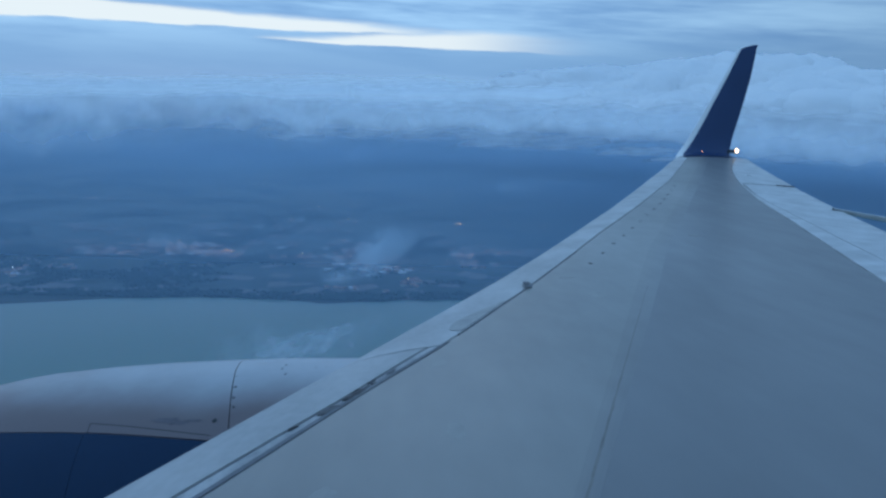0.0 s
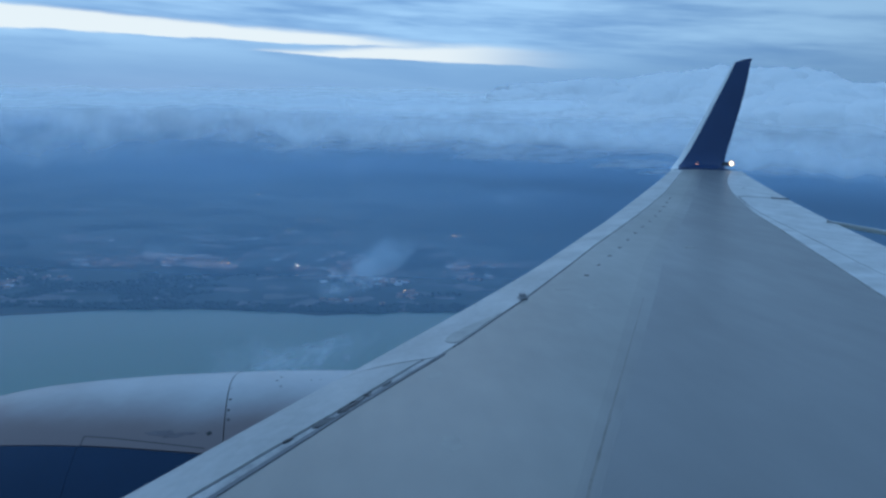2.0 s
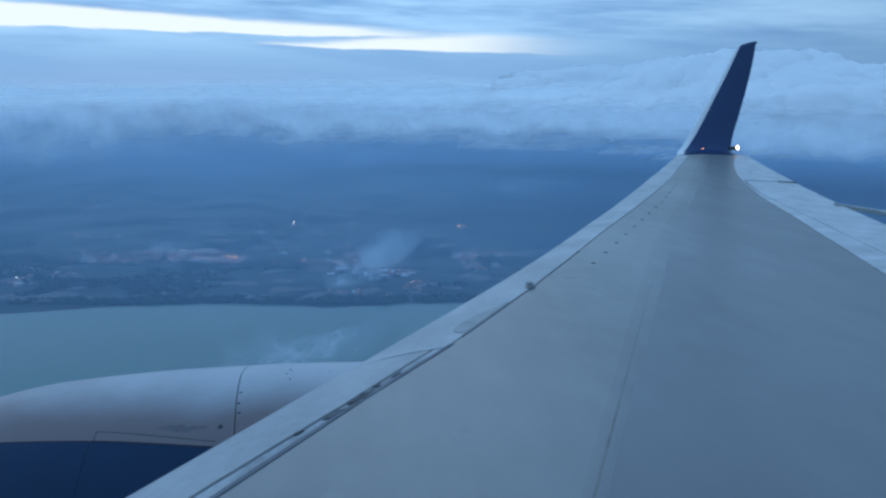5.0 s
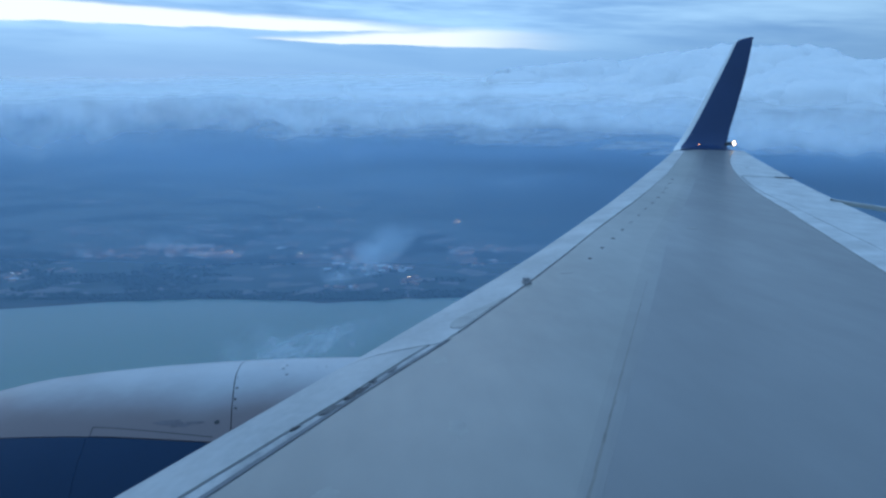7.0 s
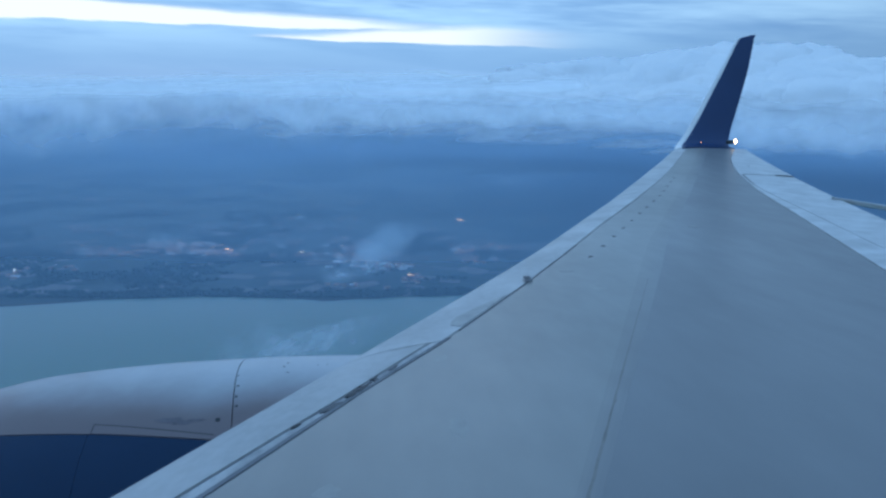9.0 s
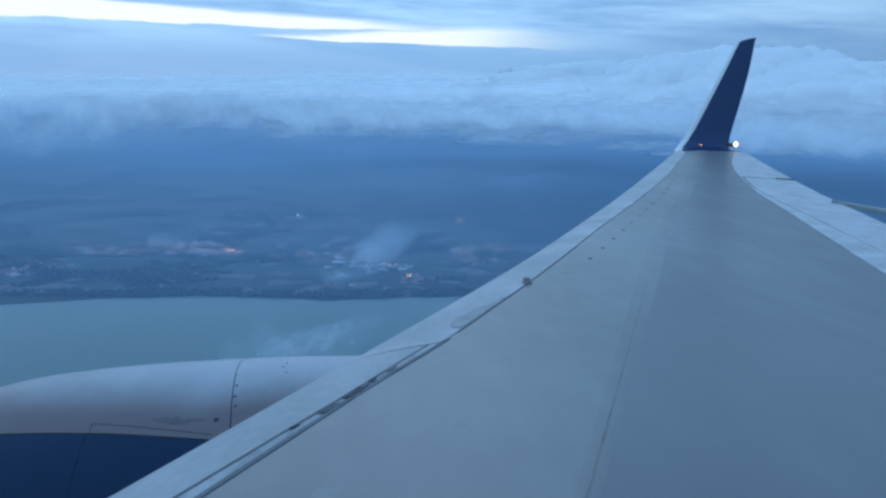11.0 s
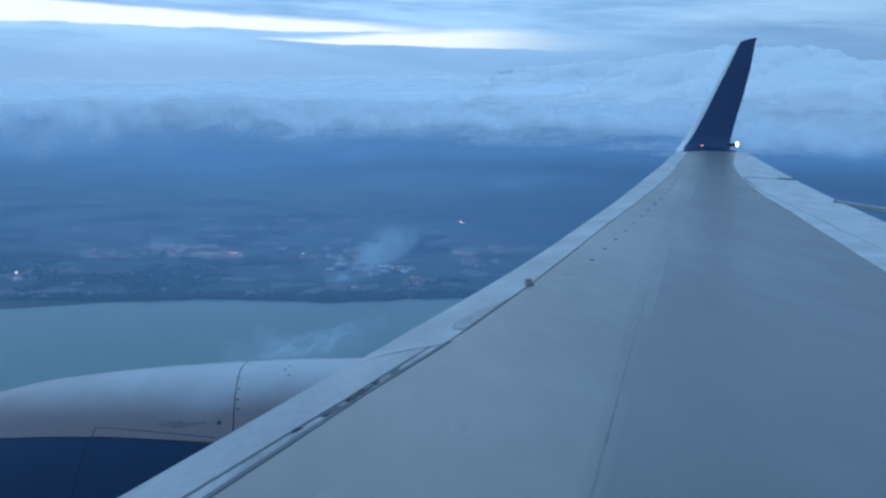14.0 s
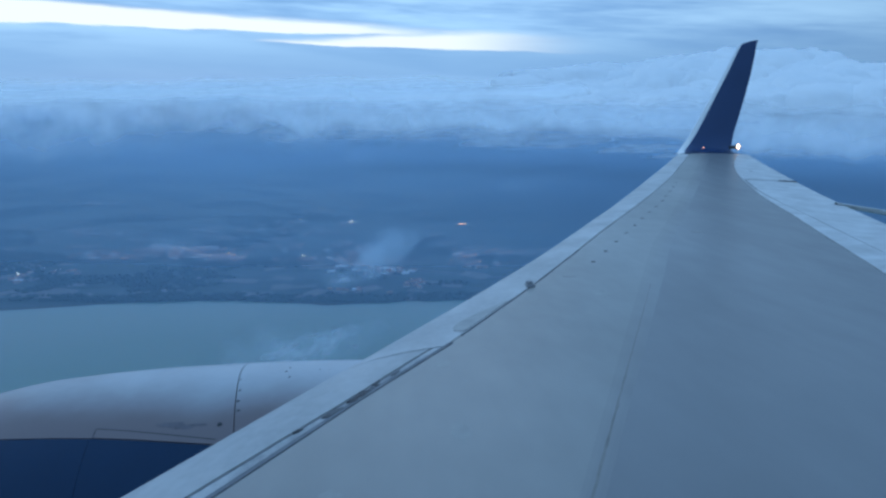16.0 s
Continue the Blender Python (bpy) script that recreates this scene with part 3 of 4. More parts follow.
bm = bmesh.new()
rings = []
for x, r in PROFILE:
    rings.append([bm.verts.new((x, ENG_Y - (r - 0.024) * math.cos(a), ENG_Z + (r - 0.024) * math.sin(a))) for a in (2 * math.pi * j / 48 for j in range(48))])
for r, x in ((0.80, -1.55), (0.78, -0.9)):
    rings.insert(0, [bm.verts.new((x, ENG_Y - r * math.cos(a), ENG_Z + r * math.sin(a))) for a in (2 * math.pi * j / 48 for j in range(48))])
for a, b in zip(rings, rings[1:]):
    for j in range(48):
        bm.faces.new((a[j], a[(j + 1) % 48], b[(j + 1) % 48], b[j]))
bm.faces.new(rings[0])
bm.faces.new(rings[-1][::-1])
engine = part("engine_nacelle", bm, M_DARK, airplane, "round white-topped navy engine nacelle under the wing", smooth=True)
pl = lambda x: lerp(PAINT_LINE, x)
SEAM = 0.685
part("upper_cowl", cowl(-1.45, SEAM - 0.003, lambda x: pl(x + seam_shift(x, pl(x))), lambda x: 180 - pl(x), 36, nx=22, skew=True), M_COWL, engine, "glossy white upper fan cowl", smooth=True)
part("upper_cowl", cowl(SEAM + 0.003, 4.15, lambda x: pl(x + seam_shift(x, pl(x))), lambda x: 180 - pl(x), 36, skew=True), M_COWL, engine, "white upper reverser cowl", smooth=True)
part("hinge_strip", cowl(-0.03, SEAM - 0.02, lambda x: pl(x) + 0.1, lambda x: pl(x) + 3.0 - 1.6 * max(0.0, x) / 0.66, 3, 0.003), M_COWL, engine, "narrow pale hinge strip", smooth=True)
part("hinge_seam", cowl(-0.034, SEAM - 0.02, lambda x: pl(x) + 3.0 - 1.6 * max(0.0, x) / 0.66, lambda x: pl(x) + 3.34 - 1.6 * max(0.0, x) / 0.66, 2, 0.002), M_DARK, engine)
part("hinge_seam", cowl(-0.036, -0.031, lambda x: pl(x), lambda x: pl(x) + 3.2, 4, 0.003), M_DARK, engine)
part("lower_cowl", cowl(-1.45, -0.051, lambda x: pl(x) - 0.3 - 100, lambda x: pl(x) - 0.3, 40), M_NAVY, engine, "navy lower fan cowl", smooth=True)
part("lower_cowl", cowl(-0.049, 4.15, lambda x: pl(x) - 100, lambda x: pl(x) - 0.2, 40), M_NAVY, engine, "navy lower cowl door", smooth=True)
part("lower_cowl", cowl(-1.45, 4.15, lambda x: 180 - pl(x) + 0.3, lambda x: 280 - pl(x), 40), M_NAVY, engine, "navy outboard lower cowl", smooth=True)
bm = bmesh.new()
rings = []
for x, r in ((-1.455, 0.999), (-1.56, 0.955), (-1.62, 0.90), (-1.62, 0.85), (-1.54, 0.81)):
    rings.append([bm.verts.new((x, ENG_Y - r * math.cos(a), ENG_Z + r * math.sin(a))) for a in (2 * math.pi * j / 60 for j in range(60))])
for a, b in zip(rings, rings[1:]):
    for j in range(60):
        bm.faces.new((a[j], a[(j + 1) % 60], b[(j + 1) % 60], b[j]))
part("inlet_lip", bm, M_STEEL, engine, "bare metal inlet lip", smooth=True)


def on_cowl(x, a):
    n = Vector((0, -math.cos(radians(a)), math.sin(radians(a))))
    ax = Vector((1, 0, 0))
    return Matrix.Translation(cowl_point(x, a, 0)) @ Matrix((ax, n.cross(ax), n)).transposed().to_4x4()


for x, a, r in ((0.715, 78.0, 0.008), (0.737, 71.7, 0.014), (0.746, 66.5, 0.014), (0.762, 62.5, 0.014), (0.672, 57.7, 0.024), (1.0, 86.5, 0.012), (0.985, 83.0, 0.012), (1.02, 78.5, 0.011), (1.2, 84.0, 0.006), (1.26, 84.0, 0.006)):
    part("fastener", stud(bmesh.new(), on_cowl(x, a), r * 0.65, 0.003), M_DARK, engine)
# soot wiped along the cowl's flank
rnd = random.Random(31)
for x, a, w, h in ((0.40, 58.6, 0.085, 0.9), (0.47, 57.4, 0.06, 0.6), (0.55, 58.0, 0.05, 0.5)):
    bm = bmesh.new()
    rim = [(math.cos(2 * math.pi * k / 20), math.sin(2 * math.pi * k / 20), 0.7 + 0.6 * rnd.random()) for k in range(20)]
    tops = [bm.verts.new(cowl_point(x + c * w * r, a + s * h * r, -0.0008)) for c, s, r in rim]
    lows = [bm.verts.new(cowl_point(x + c * w * r * 1.05, a + s * h * r * 1.05, 0.004)) for c, s, r in rim]
    bm.faces.new(tops)
    for k in range(20):
        bm.faces.new((tops[k], lows[k], lows[(k + 1) % 20], tops[(k + 1) % 20]))
    part("soot_smudge", bm, M_SOOT, engine, "brownish soot smudge")
# pylon between nacelle and wing
bm = bmesh.new()
rings = []
for x, w, z0, z1 in ((2.0, 0.05, -0.35, -0.05), (2.6, 0.16, -0.4, 0.25), (4.0, 0.2, -0.6, 0.26), (5.2, 0.08, -0.4, 0.2)):
    rings.append([bm.verts.new(v) for v in ((x, ENG_Y - w, z0), (x, ENG_Y + w, z0), (x, ENG_Y + w * 0.8, z1), (x, ENG_Y - w * 0.8, z1))])
for a, b in zip(rings, rings[1:]):
    for j in range(4):
        bm.faces.new((a[j], a[(j + 1) % 4], b[(j + 1) % 4], b[j]))
bm.faces.new(rings[0])
bm.faces.new(rings[-1][::-1])
part("pylon", bm, M_GREY, engine)

# ---- fuselage: plain cabin wall with the window that the view is taken through ----
FUS_Z, FUS_R = 0.62, 1.92
bm = bmesh.new()
xs = [-9.0, -6.0, -3.0, 0.0, 0.9, 1.25, 1.4, 2.2, 2.35, 2.7, 4.0, 7.0, 10.0, 13.0]
ans = [2 * math.pi * j / 64 for j in range(64)]
shells = []
for r in (FUS_R, FUS_R - 0.09):
    shells.append([[bm.verts.new((x, r * math.cos(a), FUS_Z + r * math.sin(a))) for a in ans] for x in xs])
hole = lambda i, j: 5 <= i <= 7 and j in (0, 1, 2, 3)
for i in range(len(xs) - 1):
    for j in range(64):
        k = (j + 1) % 64
        if hole(i, j):
            continue
        for s in shells:
            bm.faces.new((s[i][j], s[i][k], s[i + 1][k], s[i + 1][j]))
edges = [e for e in bm.edges if len(e.link_faces) == 1]
bmesh.ops.bridge_loops(bm, edges=[e for e in edges if all(v.co.y > 1.2 and 0.5 < v.co.x < 3 for v in e.verts)])
part("fuselage", bm, M_WHITE, airplane, "white fuselage side with a cabin window", smooth=True)


# ---- land and lake far below ----
SHORE = [(-4000, 900), (-1500, 950), (-900, 1005), (-664, 1042), (-588, 1058), (-510, 1078), (-426, 1087), (-338, 1090), (-248, 1081), (-193, 1067), (-141, 1073), (-73, 1087), (16, 1093), (105, 1093), (600, 1060), (4000, 900)]
LAKE_NEAR = -700.0


def land_height(x, y):
    shore = lerp(SHORE, x) + 5 * noise.noise((x / 40, 3.0, 0))
    inland = min(y - shore, 4000.0) if y > 0 else 0
    if y < shore:
        depth = min((shore - y) / 60, 1.0)
        back = max(0.0, (LAKE_NEAR - y) / 60)
        if back <= 0:
            return -6.0 * depth
        return min(back, 1) * 4 + 6 * noise.fractal((x / 300, y / 300, 0.5), 1.0, 2.0, 3)
    f = min(inland / 80, 1.0)
    far = min(max((inland - 900) / 2500, 0), 1)
    return 1.5 * f + (3 + 60 * far) * (0.4 + noise.fractal((x / 500, y / 500, 0.5), 1.0, 2.0, 4)) * f


M_LAND = material("meadow_and_wood", (0.040, 0.066, 0.064), 0.8, scale=0.010, fine=0.04, color2=(0.115, 0.135, 0.125), stretch=(0.4, 1.0, 1.0), spec=0.15)
M_WATER = material("lake_water", (0.112, 0.205, 0.168), 0.32, scale=0.004, fine=0.03, color2=(0.140, 0.232, 0.176), bump=0.5, spec=0.27)
M_LEAF = material("dark_foliage", (0.045, 0.072, 0.070), 0.8, scale=0.02, fine=0.3, color2=(0.062, 0.092, 0.088), spec=0.2)
M_ROAD = material("pale_asphalt", (0.15, 0.15, 0.15), 0.8, scale=0.05, fine=0.6)
M_WALL = material("light_render", (0.46, 0.40, 0.37), 0.8, vary=0.08, scale=0.3, per_object=0.25)
M_ROOF = material("clay_roof", (0.42, 0.22, 0.17), 0.8, vary=0.15, scale=0.4, per_object=0.3)
M_SHED = material("pale_sheet_metal", (0.62, 0.62, 0.62), 0.45, vary=0.06, scale=0.2, per_object=0.15)


def grid_object(name, xs, ys, height, mat, cover=None, least=0.0):
    verts = [(x, y, height(x, y)) for y in ys for x in xs]
    w = len(xs)
    faces = [(j * w + i, j * w + i + 1, (j + 1) * w + i + 1, (j + 1) * w + i) for j in range(len(ys) - 1) for i in range(w - 1)]
    if cover:
        faces = [f for f in faces if max(cover[i] for i in f) > least]
    mesh = bpy.data.meshes.new(name)
    mesh.from_pydata(verts, [], faces)
    return finish(name, mesh, mat)


def spread(a, b, step):
    n = max(1, round((b - a) / step))
    return [a + (b - a) * k / n for k in range(n)]


gx = spread(-9000, -1600, 250) + spread(-1600, 1200, 22) + spread(1200, 9001, 250) + [9000]
gy = spread(-9000, -900, 300) + spread(-900, 980, 90) + spread(980, 1140, 5) + spread(1140, 2400, 24) + spread(2400, 9001, 130) + [9000]
ground = grid_object("ground", gx, gy, land_height, M_LAND)
tagged(ground, "dark wooded land with meadows at dusk", "ground", kind="structure")
water = grid_object("water", spread(-9000, 9001, 1500) + [9000], spread(-900, 1300, 200), lambda x, y: 0.0, M_WATER)
tagged(water, "calm teal lake reflecting the evening sky", "lake", kind="structure")


# roads along the shore plain
def road(points, width, seed):
    bm = bmesh.new()
    pts = [Vector(p) for p in points]
    dense = []
    for a, b in zip(pts, pts[1:]):
        n = max(2, int((b - a).length / 18))
        dense += [a.lerp(b, k / n) for k in range(n)]
    dense.append(pts[-1])
    rows = []
    for k, p in enumerate(dense):
        t = (dense[min(k + 1, len(dense) - 1)] - dense[max(k - 1, 0)]).normalized()
        side = Vector((-t.y, t.x))
        p = p + side * 8 * noise.noise((k / 9, seed, 0))
        z = max(land_height(*(p + side * s * width / 2)) for s in (-1, 0, 1)) + 0.5
        rows.append([bm.verts.new((*(p + side * s * width / 2), z + h)) for s, h in ((-1, -1.5), (-1, 0), (1, 0), (1, -1.5))])
    for a, b in zip(rows, rows[1:]):
        for j in range(3):
            bm.faces.new((a[j], a[j + 1], b[j + 1], b[j]))
    ob = part("road", bm, M_ROAD, None)
    return tagged(ob, "pale country road between the villages", "road", kind="structure")


road([(-1100, 1390), (-760, 1400), (-417, 1359), (-233, 1303), (-85, 1275), (66, 1218), (400, 1190)], 6.0, 1.0)
road([(-85, 1275), (-40, 1400), (60, 1640), (120, 1900)], 5.0, 2.0)


# fields and yards, each with its own soil
M_FIELD = material("bare_field_soil", (0.15, 0.15, 0.14), 0.85, scale=0.03, fine=0.3, color2=(0.25, 0.21, 0.19), spec=0.1)
rnd = random.Random(8)
verts, faces = [], []
for k in range(190):
    y = 1110 + 1150 * rnd.random() ** 2.4
    x = (rnd.random() - 0.62) * y * 1.2
    if y < lerp(SHORE, x) + 25:
        continue
    w, d, a = rnd.uniform(8, 30), rnd.uniform(5, 16), radians(rnd.gauss(5, 22))
    base = len(verts)
    for i, j in ((-1, -1), (0, -1.1), (1, -0.9), (1, 0.9), (0, 1.1), (-1, 1)):
        px, py = x + i * w * math.cos(a) - j * d * math.sin(a), y + i * w * math.sin(a) + j * d * math.cos(a)
        verts.append((px, py, land_height(px, py) + 0.7))
    faces.append([base + i for i in range(6)])
mesh = bpy.data.meshes.new("fields")
mesh.from_pydata(verts, [], faces)
tagged(finish("fields", mesh, M_FIELD, smooth=False), "small bare fields and yards between the villages", "fields", kind="stuff")


# houses
def make_house(w, d, h, pitch, wall, roof):
    ob = new("house")
    bm = bmesh.new()
    box(bm, pose(0, 0, h / 2 - 1), w, d, h + 2)
    part("wall", bm, wall, ob)
    bm = bmesh.new()
    o, t = 0.5, 0.3
    prof = [(-d / 2 - o, h - o * pitch * 0.6), (0, h + d / 2 * pitch), (d / 2 + o, h - o * pitch * 0.6)]
    ends = []
    for x in (-w / 2 - o, w / 2 + o):
        ends.append([bm.verts.new((x, y, z)) for y, z in prof] + [bm.verts.new((x, y, z + t)) for y, z in prof[::-1]])
    for k in range(6):
        bm.faces.new((ends[0][k], ends[0][(k + 1) % 6], ends[1][(k + 1) % 6], ends[1][k]))
    bm.faces.new(ends[0])
    bm.faces.new(ends[1][::-1])
    part("roof", bm, roof, ob)
    return ob


house_a = make_house(8, 6, 2.8, 0.5, M_WALL, M_ROOF)
house_b = make_house(10, 6.5, 3.2, 0.4, M_WALL, M_ROOF)
hall = make_house(13, 6, 2.6, 0.14, M_SHED, M_SHED)
tagged(house_a, "pale rendered village house with a clay roof", "house", "village houses")
tagged(house_b, "pale long house with a clay roof", "house", "village houses")
tagged(hall, "long pale metal-clad hall by the road", "hall", "halls")
rnd = random.Random(11)
# centre x, y, spread x, y, houses, halls
VILLAGES = [(-505, 1392, 66, 36, 74, 18), (-440, 1355, 36, 16, 26, 5), (-570, 1420, 40, 22, 24, 4), (-628, 1352, 52, 26, 30, 6), (-400, 1344, 16, 8, 8, 2), (-690, 1385, 45, 22, 10, 2),
            (-175, 1385, 30, 20, 16, 4), (-150, 1310, 46, 36, 30, 20), (-105, 1245, 32, 22, 16, 9), (-262, 1335, 46, 12, 12, 2), (-205, 1440, 60, 26, 10, 2), (-330, 1440, 50, 25, 8, 1),
            (40, 1375, 22, 38, 16, 5), (105, 1400, 40, 26, 16, 2), (30, 1300, 60, 18, 12, 2), (-55, 1172, 30, 16, 12, 0), (-150, 1140, 40, 10, 6, 1), (-735, 1205, 26, 22, 5, 1), (-680, 1245, 30, 16, 4, 0),
            (-355, 1690, 26, 14, 4, 1), (-222, 1668, 22, 14, 4, 0), (-320, 1830, 50, 24, 6, 0), (-268, 1580, 40, 20, 6, 1), (-938, 1945, 50, 8, 6, 3), (-760, 1560, 80, 30, 12, 1), (-480, 1600, 90, 30, 12, 1)]
plots = []
for cx, cy, sx, sy, n_houses, n_halls in VILLAGES:
    for k in range(n_houses + n_halls):
        x, y = cx + max(-1.7, min(1.7, rnd.gauss(0, 0.7))) * sx, cy + max(-1.7, min(1.7, rnd.gauss(0, 0.7))) * sy
        kind = hall if k >= n_houses else (house_a if rnd.random() < 0.6 else house_b)
        plots.append((y, x, kind, rnd.gauss(4, 10) if kind is hall else rnd.gauss(5, 30)))
plots.sort(key=lambda p: p[0])
used, houses, rest = set(), 0, []
for y, x, kind, turn in plots:
    m = pose(x, y, land_height(x, y), 0, 0, turn)
    houses += kind is not hall
    if kind is not hall and houses > 285:
        rest.append((kind, m))
    elif kind in used:
        copy_thing(kind, m)
    else:
        kind.matrix_world = m
        used.add(kind)
verts, faces, slots = [], [], []
for kind, m in rest:
    for slot, piece in enumerate(kind.children):
        base = len(verts)
        verts += [m @ v.co for v in piece.data.vertices]
        faces += [[base + i for i in q.vertices] for q in piece.data.polygons]
        slots += [slot] * len(piece.data.polygons)
mesh = bpy.data.meshes.new("distant_houses")
mesh.from_pydata(verts, [], faces)
far_houses = finish("distant_houses", mesh, M_WALL, smooth=False)
mesh.materials.append(M_ROOF)
mesh.polygons.foreach_set("material_index", slots)
tagged(far_houses, "distant village houses with clay roofs", "houses", kind="stuff")


# lit masts in the villages
def make_mast(mat, heads):
    ob = new("floodlight_mast")
    bm = bmesh.new()
    bmesh.ops.create_cone(bm, cap_ends=True, segments=8, radius1=0.25, radius2=0.12, depth=11, matrix=pose(0, 0, 4.5))
    part("pole", bm, M_STEEL, ob)
    bm = bmesh.new()
    box(bm, pose(0, 0, 9.9), 2.6 * heads, 0.3, 0.3)
    part("crossbar", bm, M_STEEL, ob)
    for k in range(heads):
        bm = bmesh.new()
        bmesh.ops.create_uvsphere(bm, u_segments=10, v_segments=6, radius=0.5, matrix=pose((k - (heads - 1) / 2) * 2.6, -0.2, 10.5) @ Matrix.Diagonal((1, 0.7, 0.8, 1)))
        part("lamp_head", bm, mat, ob, "lit lamp head")
    return tagged(ob, "tall steel mast with lit floodlights", "light mast", "light masts")


mast_w, mast_o = make_mast(M_LENS, 2), make_mast(M_ORANGE, 3)
for ob, spots in ((mast_w, [(-358, 1684), (-343, 1686), (-222, 1666), (-268, 1335), (-559, 2212), (-735, 1200), (-320, 1830)]), (mast_o, [(32, 1632), (37, 1634), (42, 1631), (-55, 1167), (-400, 1345), (-414, 1352)])):
    for k, (x, y) in enumerate(spots):
        m = pose(x, y, land_height(x, y))
        if k == 0:
            ob.matrix_world = m
        else:
            copy_thing(ob, m)

# street lamps strung through the villages
lamp = new("street_lamp")
bm = bmesh.new()
bmesh.ops.create_cone(bm, cap_ends=True, segments=6, radius1=0.14, radius2=0.08, depth=6.5, matrix=pose(0, 0, 2.7))
part("pole", bm, M_STEEL, lamp)
bm = bmesh.new()
bmesh.ops.create_icosphere(bm, subdivisions=2, radius=0.6, matrix=pose(0, 0, 6.1) @ Matrix.Diagonal((1, 1, 0.6, 1)))
part("lamp_head", bm, M_STREET, lamp, "lit lamp head")
tagged(lamp, "street lamp lit at dusk in the village", "street lamp", "street lamps")
rnd = random.Random(21)
for k in range(190):
    v = rnd.choices(VILLAGES, [a[4] + 4 * a[5] for a in VILLAGES])[0]
    x, y = v[0] + rnd.gauss(0, 0.75) * v[2], v[1] + rnd.gauss(0, 0.6) * v[3]
    m = pose(x, y, land_height(x, y))
    if k == 0:
        lamp.matrix_world = m
    else:
        copy_thing(lamp, m)

# woods: crowns of many sizes in belts and clumps
verts, faces = [], []
ico = bmesh.new()
bmesh.ops.create_icosphere(ico, subdivisions=1, radius=1.0)
ico_v, ico_f = [v.co.copy() for v in ico.verts], [[v.index for v in f.verts] for f in ico.faces]
ico.free()
rnd = random.Random(3)
count = 0
while count < 17000:
    y = 1085 + 1900 * rnd.random() ** 1.7
    x = (rnd.random() - 0.62) * y * 1.35
    shore = lerp(SHORE, x) + 5 * noise.noise((x / 40, 3.0, 0))
    if y < shore + 3:
        continue
    belt = noise.fractal((x / 170, y / 90, 2.2), 1.0, 2.0, 3)
    if belt < 0.08 and not (y < shore + 40 and rnd.random() < 0.8):
        continue
    if any(abs(x - v[0]) < v[2] * 1.3 and abs(y - v[1]) < v[3] * 1.2 for v in VILLAGES) and rnd.random() < 0.75:
        continue
    count += 1
    r, h, z = rnd.uniform(2.0, 4.0), rnd.uniform(1.2, 2.6), land_height(x, y)
    base = len(verts)
    for v in ico_v:
        j = 1 + 0.35 * (rnd.random() - 0.5)
        verts.append((x + v.x * r * j, y + v.y * r * j, z + h * 0.8 + v.z * h * j))
    faces += [[base + i for i in f] for f in ico_f]
mesh = bpy.data.meshes.new("woods")
mesh.from_pydata(verts, [], faces)
woods = finish("woods", mesh, M_LEAF, smooth=False)
tagged(woods, "dark belts of woodland between the villages", "trees", kind="stuff")

# ---- clouds ----
M_WISP = cloud_material("thin_cloud_matter", 0.95, 3.2, 0.05, top=0.95, through=0.4, ragged=2.0)
M_SKIRT = cloud_material("ragged_cloud_matter", 0.42, 1.30, 0.011, color=(0.86, 0.89, 0.93), thin=(0.78, 0.83, 0.90), top=0.55, through=0.35)
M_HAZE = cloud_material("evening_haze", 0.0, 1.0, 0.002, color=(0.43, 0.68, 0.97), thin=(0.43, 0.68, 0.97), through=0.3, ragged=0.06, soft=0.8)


def smooth01(v):
    v = min(max(v, 0.0), 1.0)
    return v * v * (3 - 2 * v)


def covered(ob, values):
    attr = ob.data.attributes.new("cover", "FLOAT", "POINT")
    attr.data.foreach_set("value", values)
    return ob


# thin evening haze between the land and the clouds
hx, hy = spread(-4500, 4501, 45), spread(-300, 2700, 40)
# aerial haze put into one blue sheet, denser farther out
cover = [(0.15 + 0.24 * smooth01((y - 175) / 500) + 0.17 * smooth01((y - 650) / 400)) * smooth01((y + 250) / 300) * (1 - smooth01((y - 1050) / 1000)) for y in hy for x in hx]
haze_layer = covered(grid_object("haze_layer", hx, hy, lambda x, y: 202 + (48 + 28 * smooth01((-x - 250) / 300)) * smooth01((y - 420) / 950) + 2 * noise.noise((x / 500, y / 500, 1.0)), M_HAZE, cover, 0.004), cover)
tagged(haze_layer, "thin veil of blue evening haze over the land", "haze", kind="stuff")


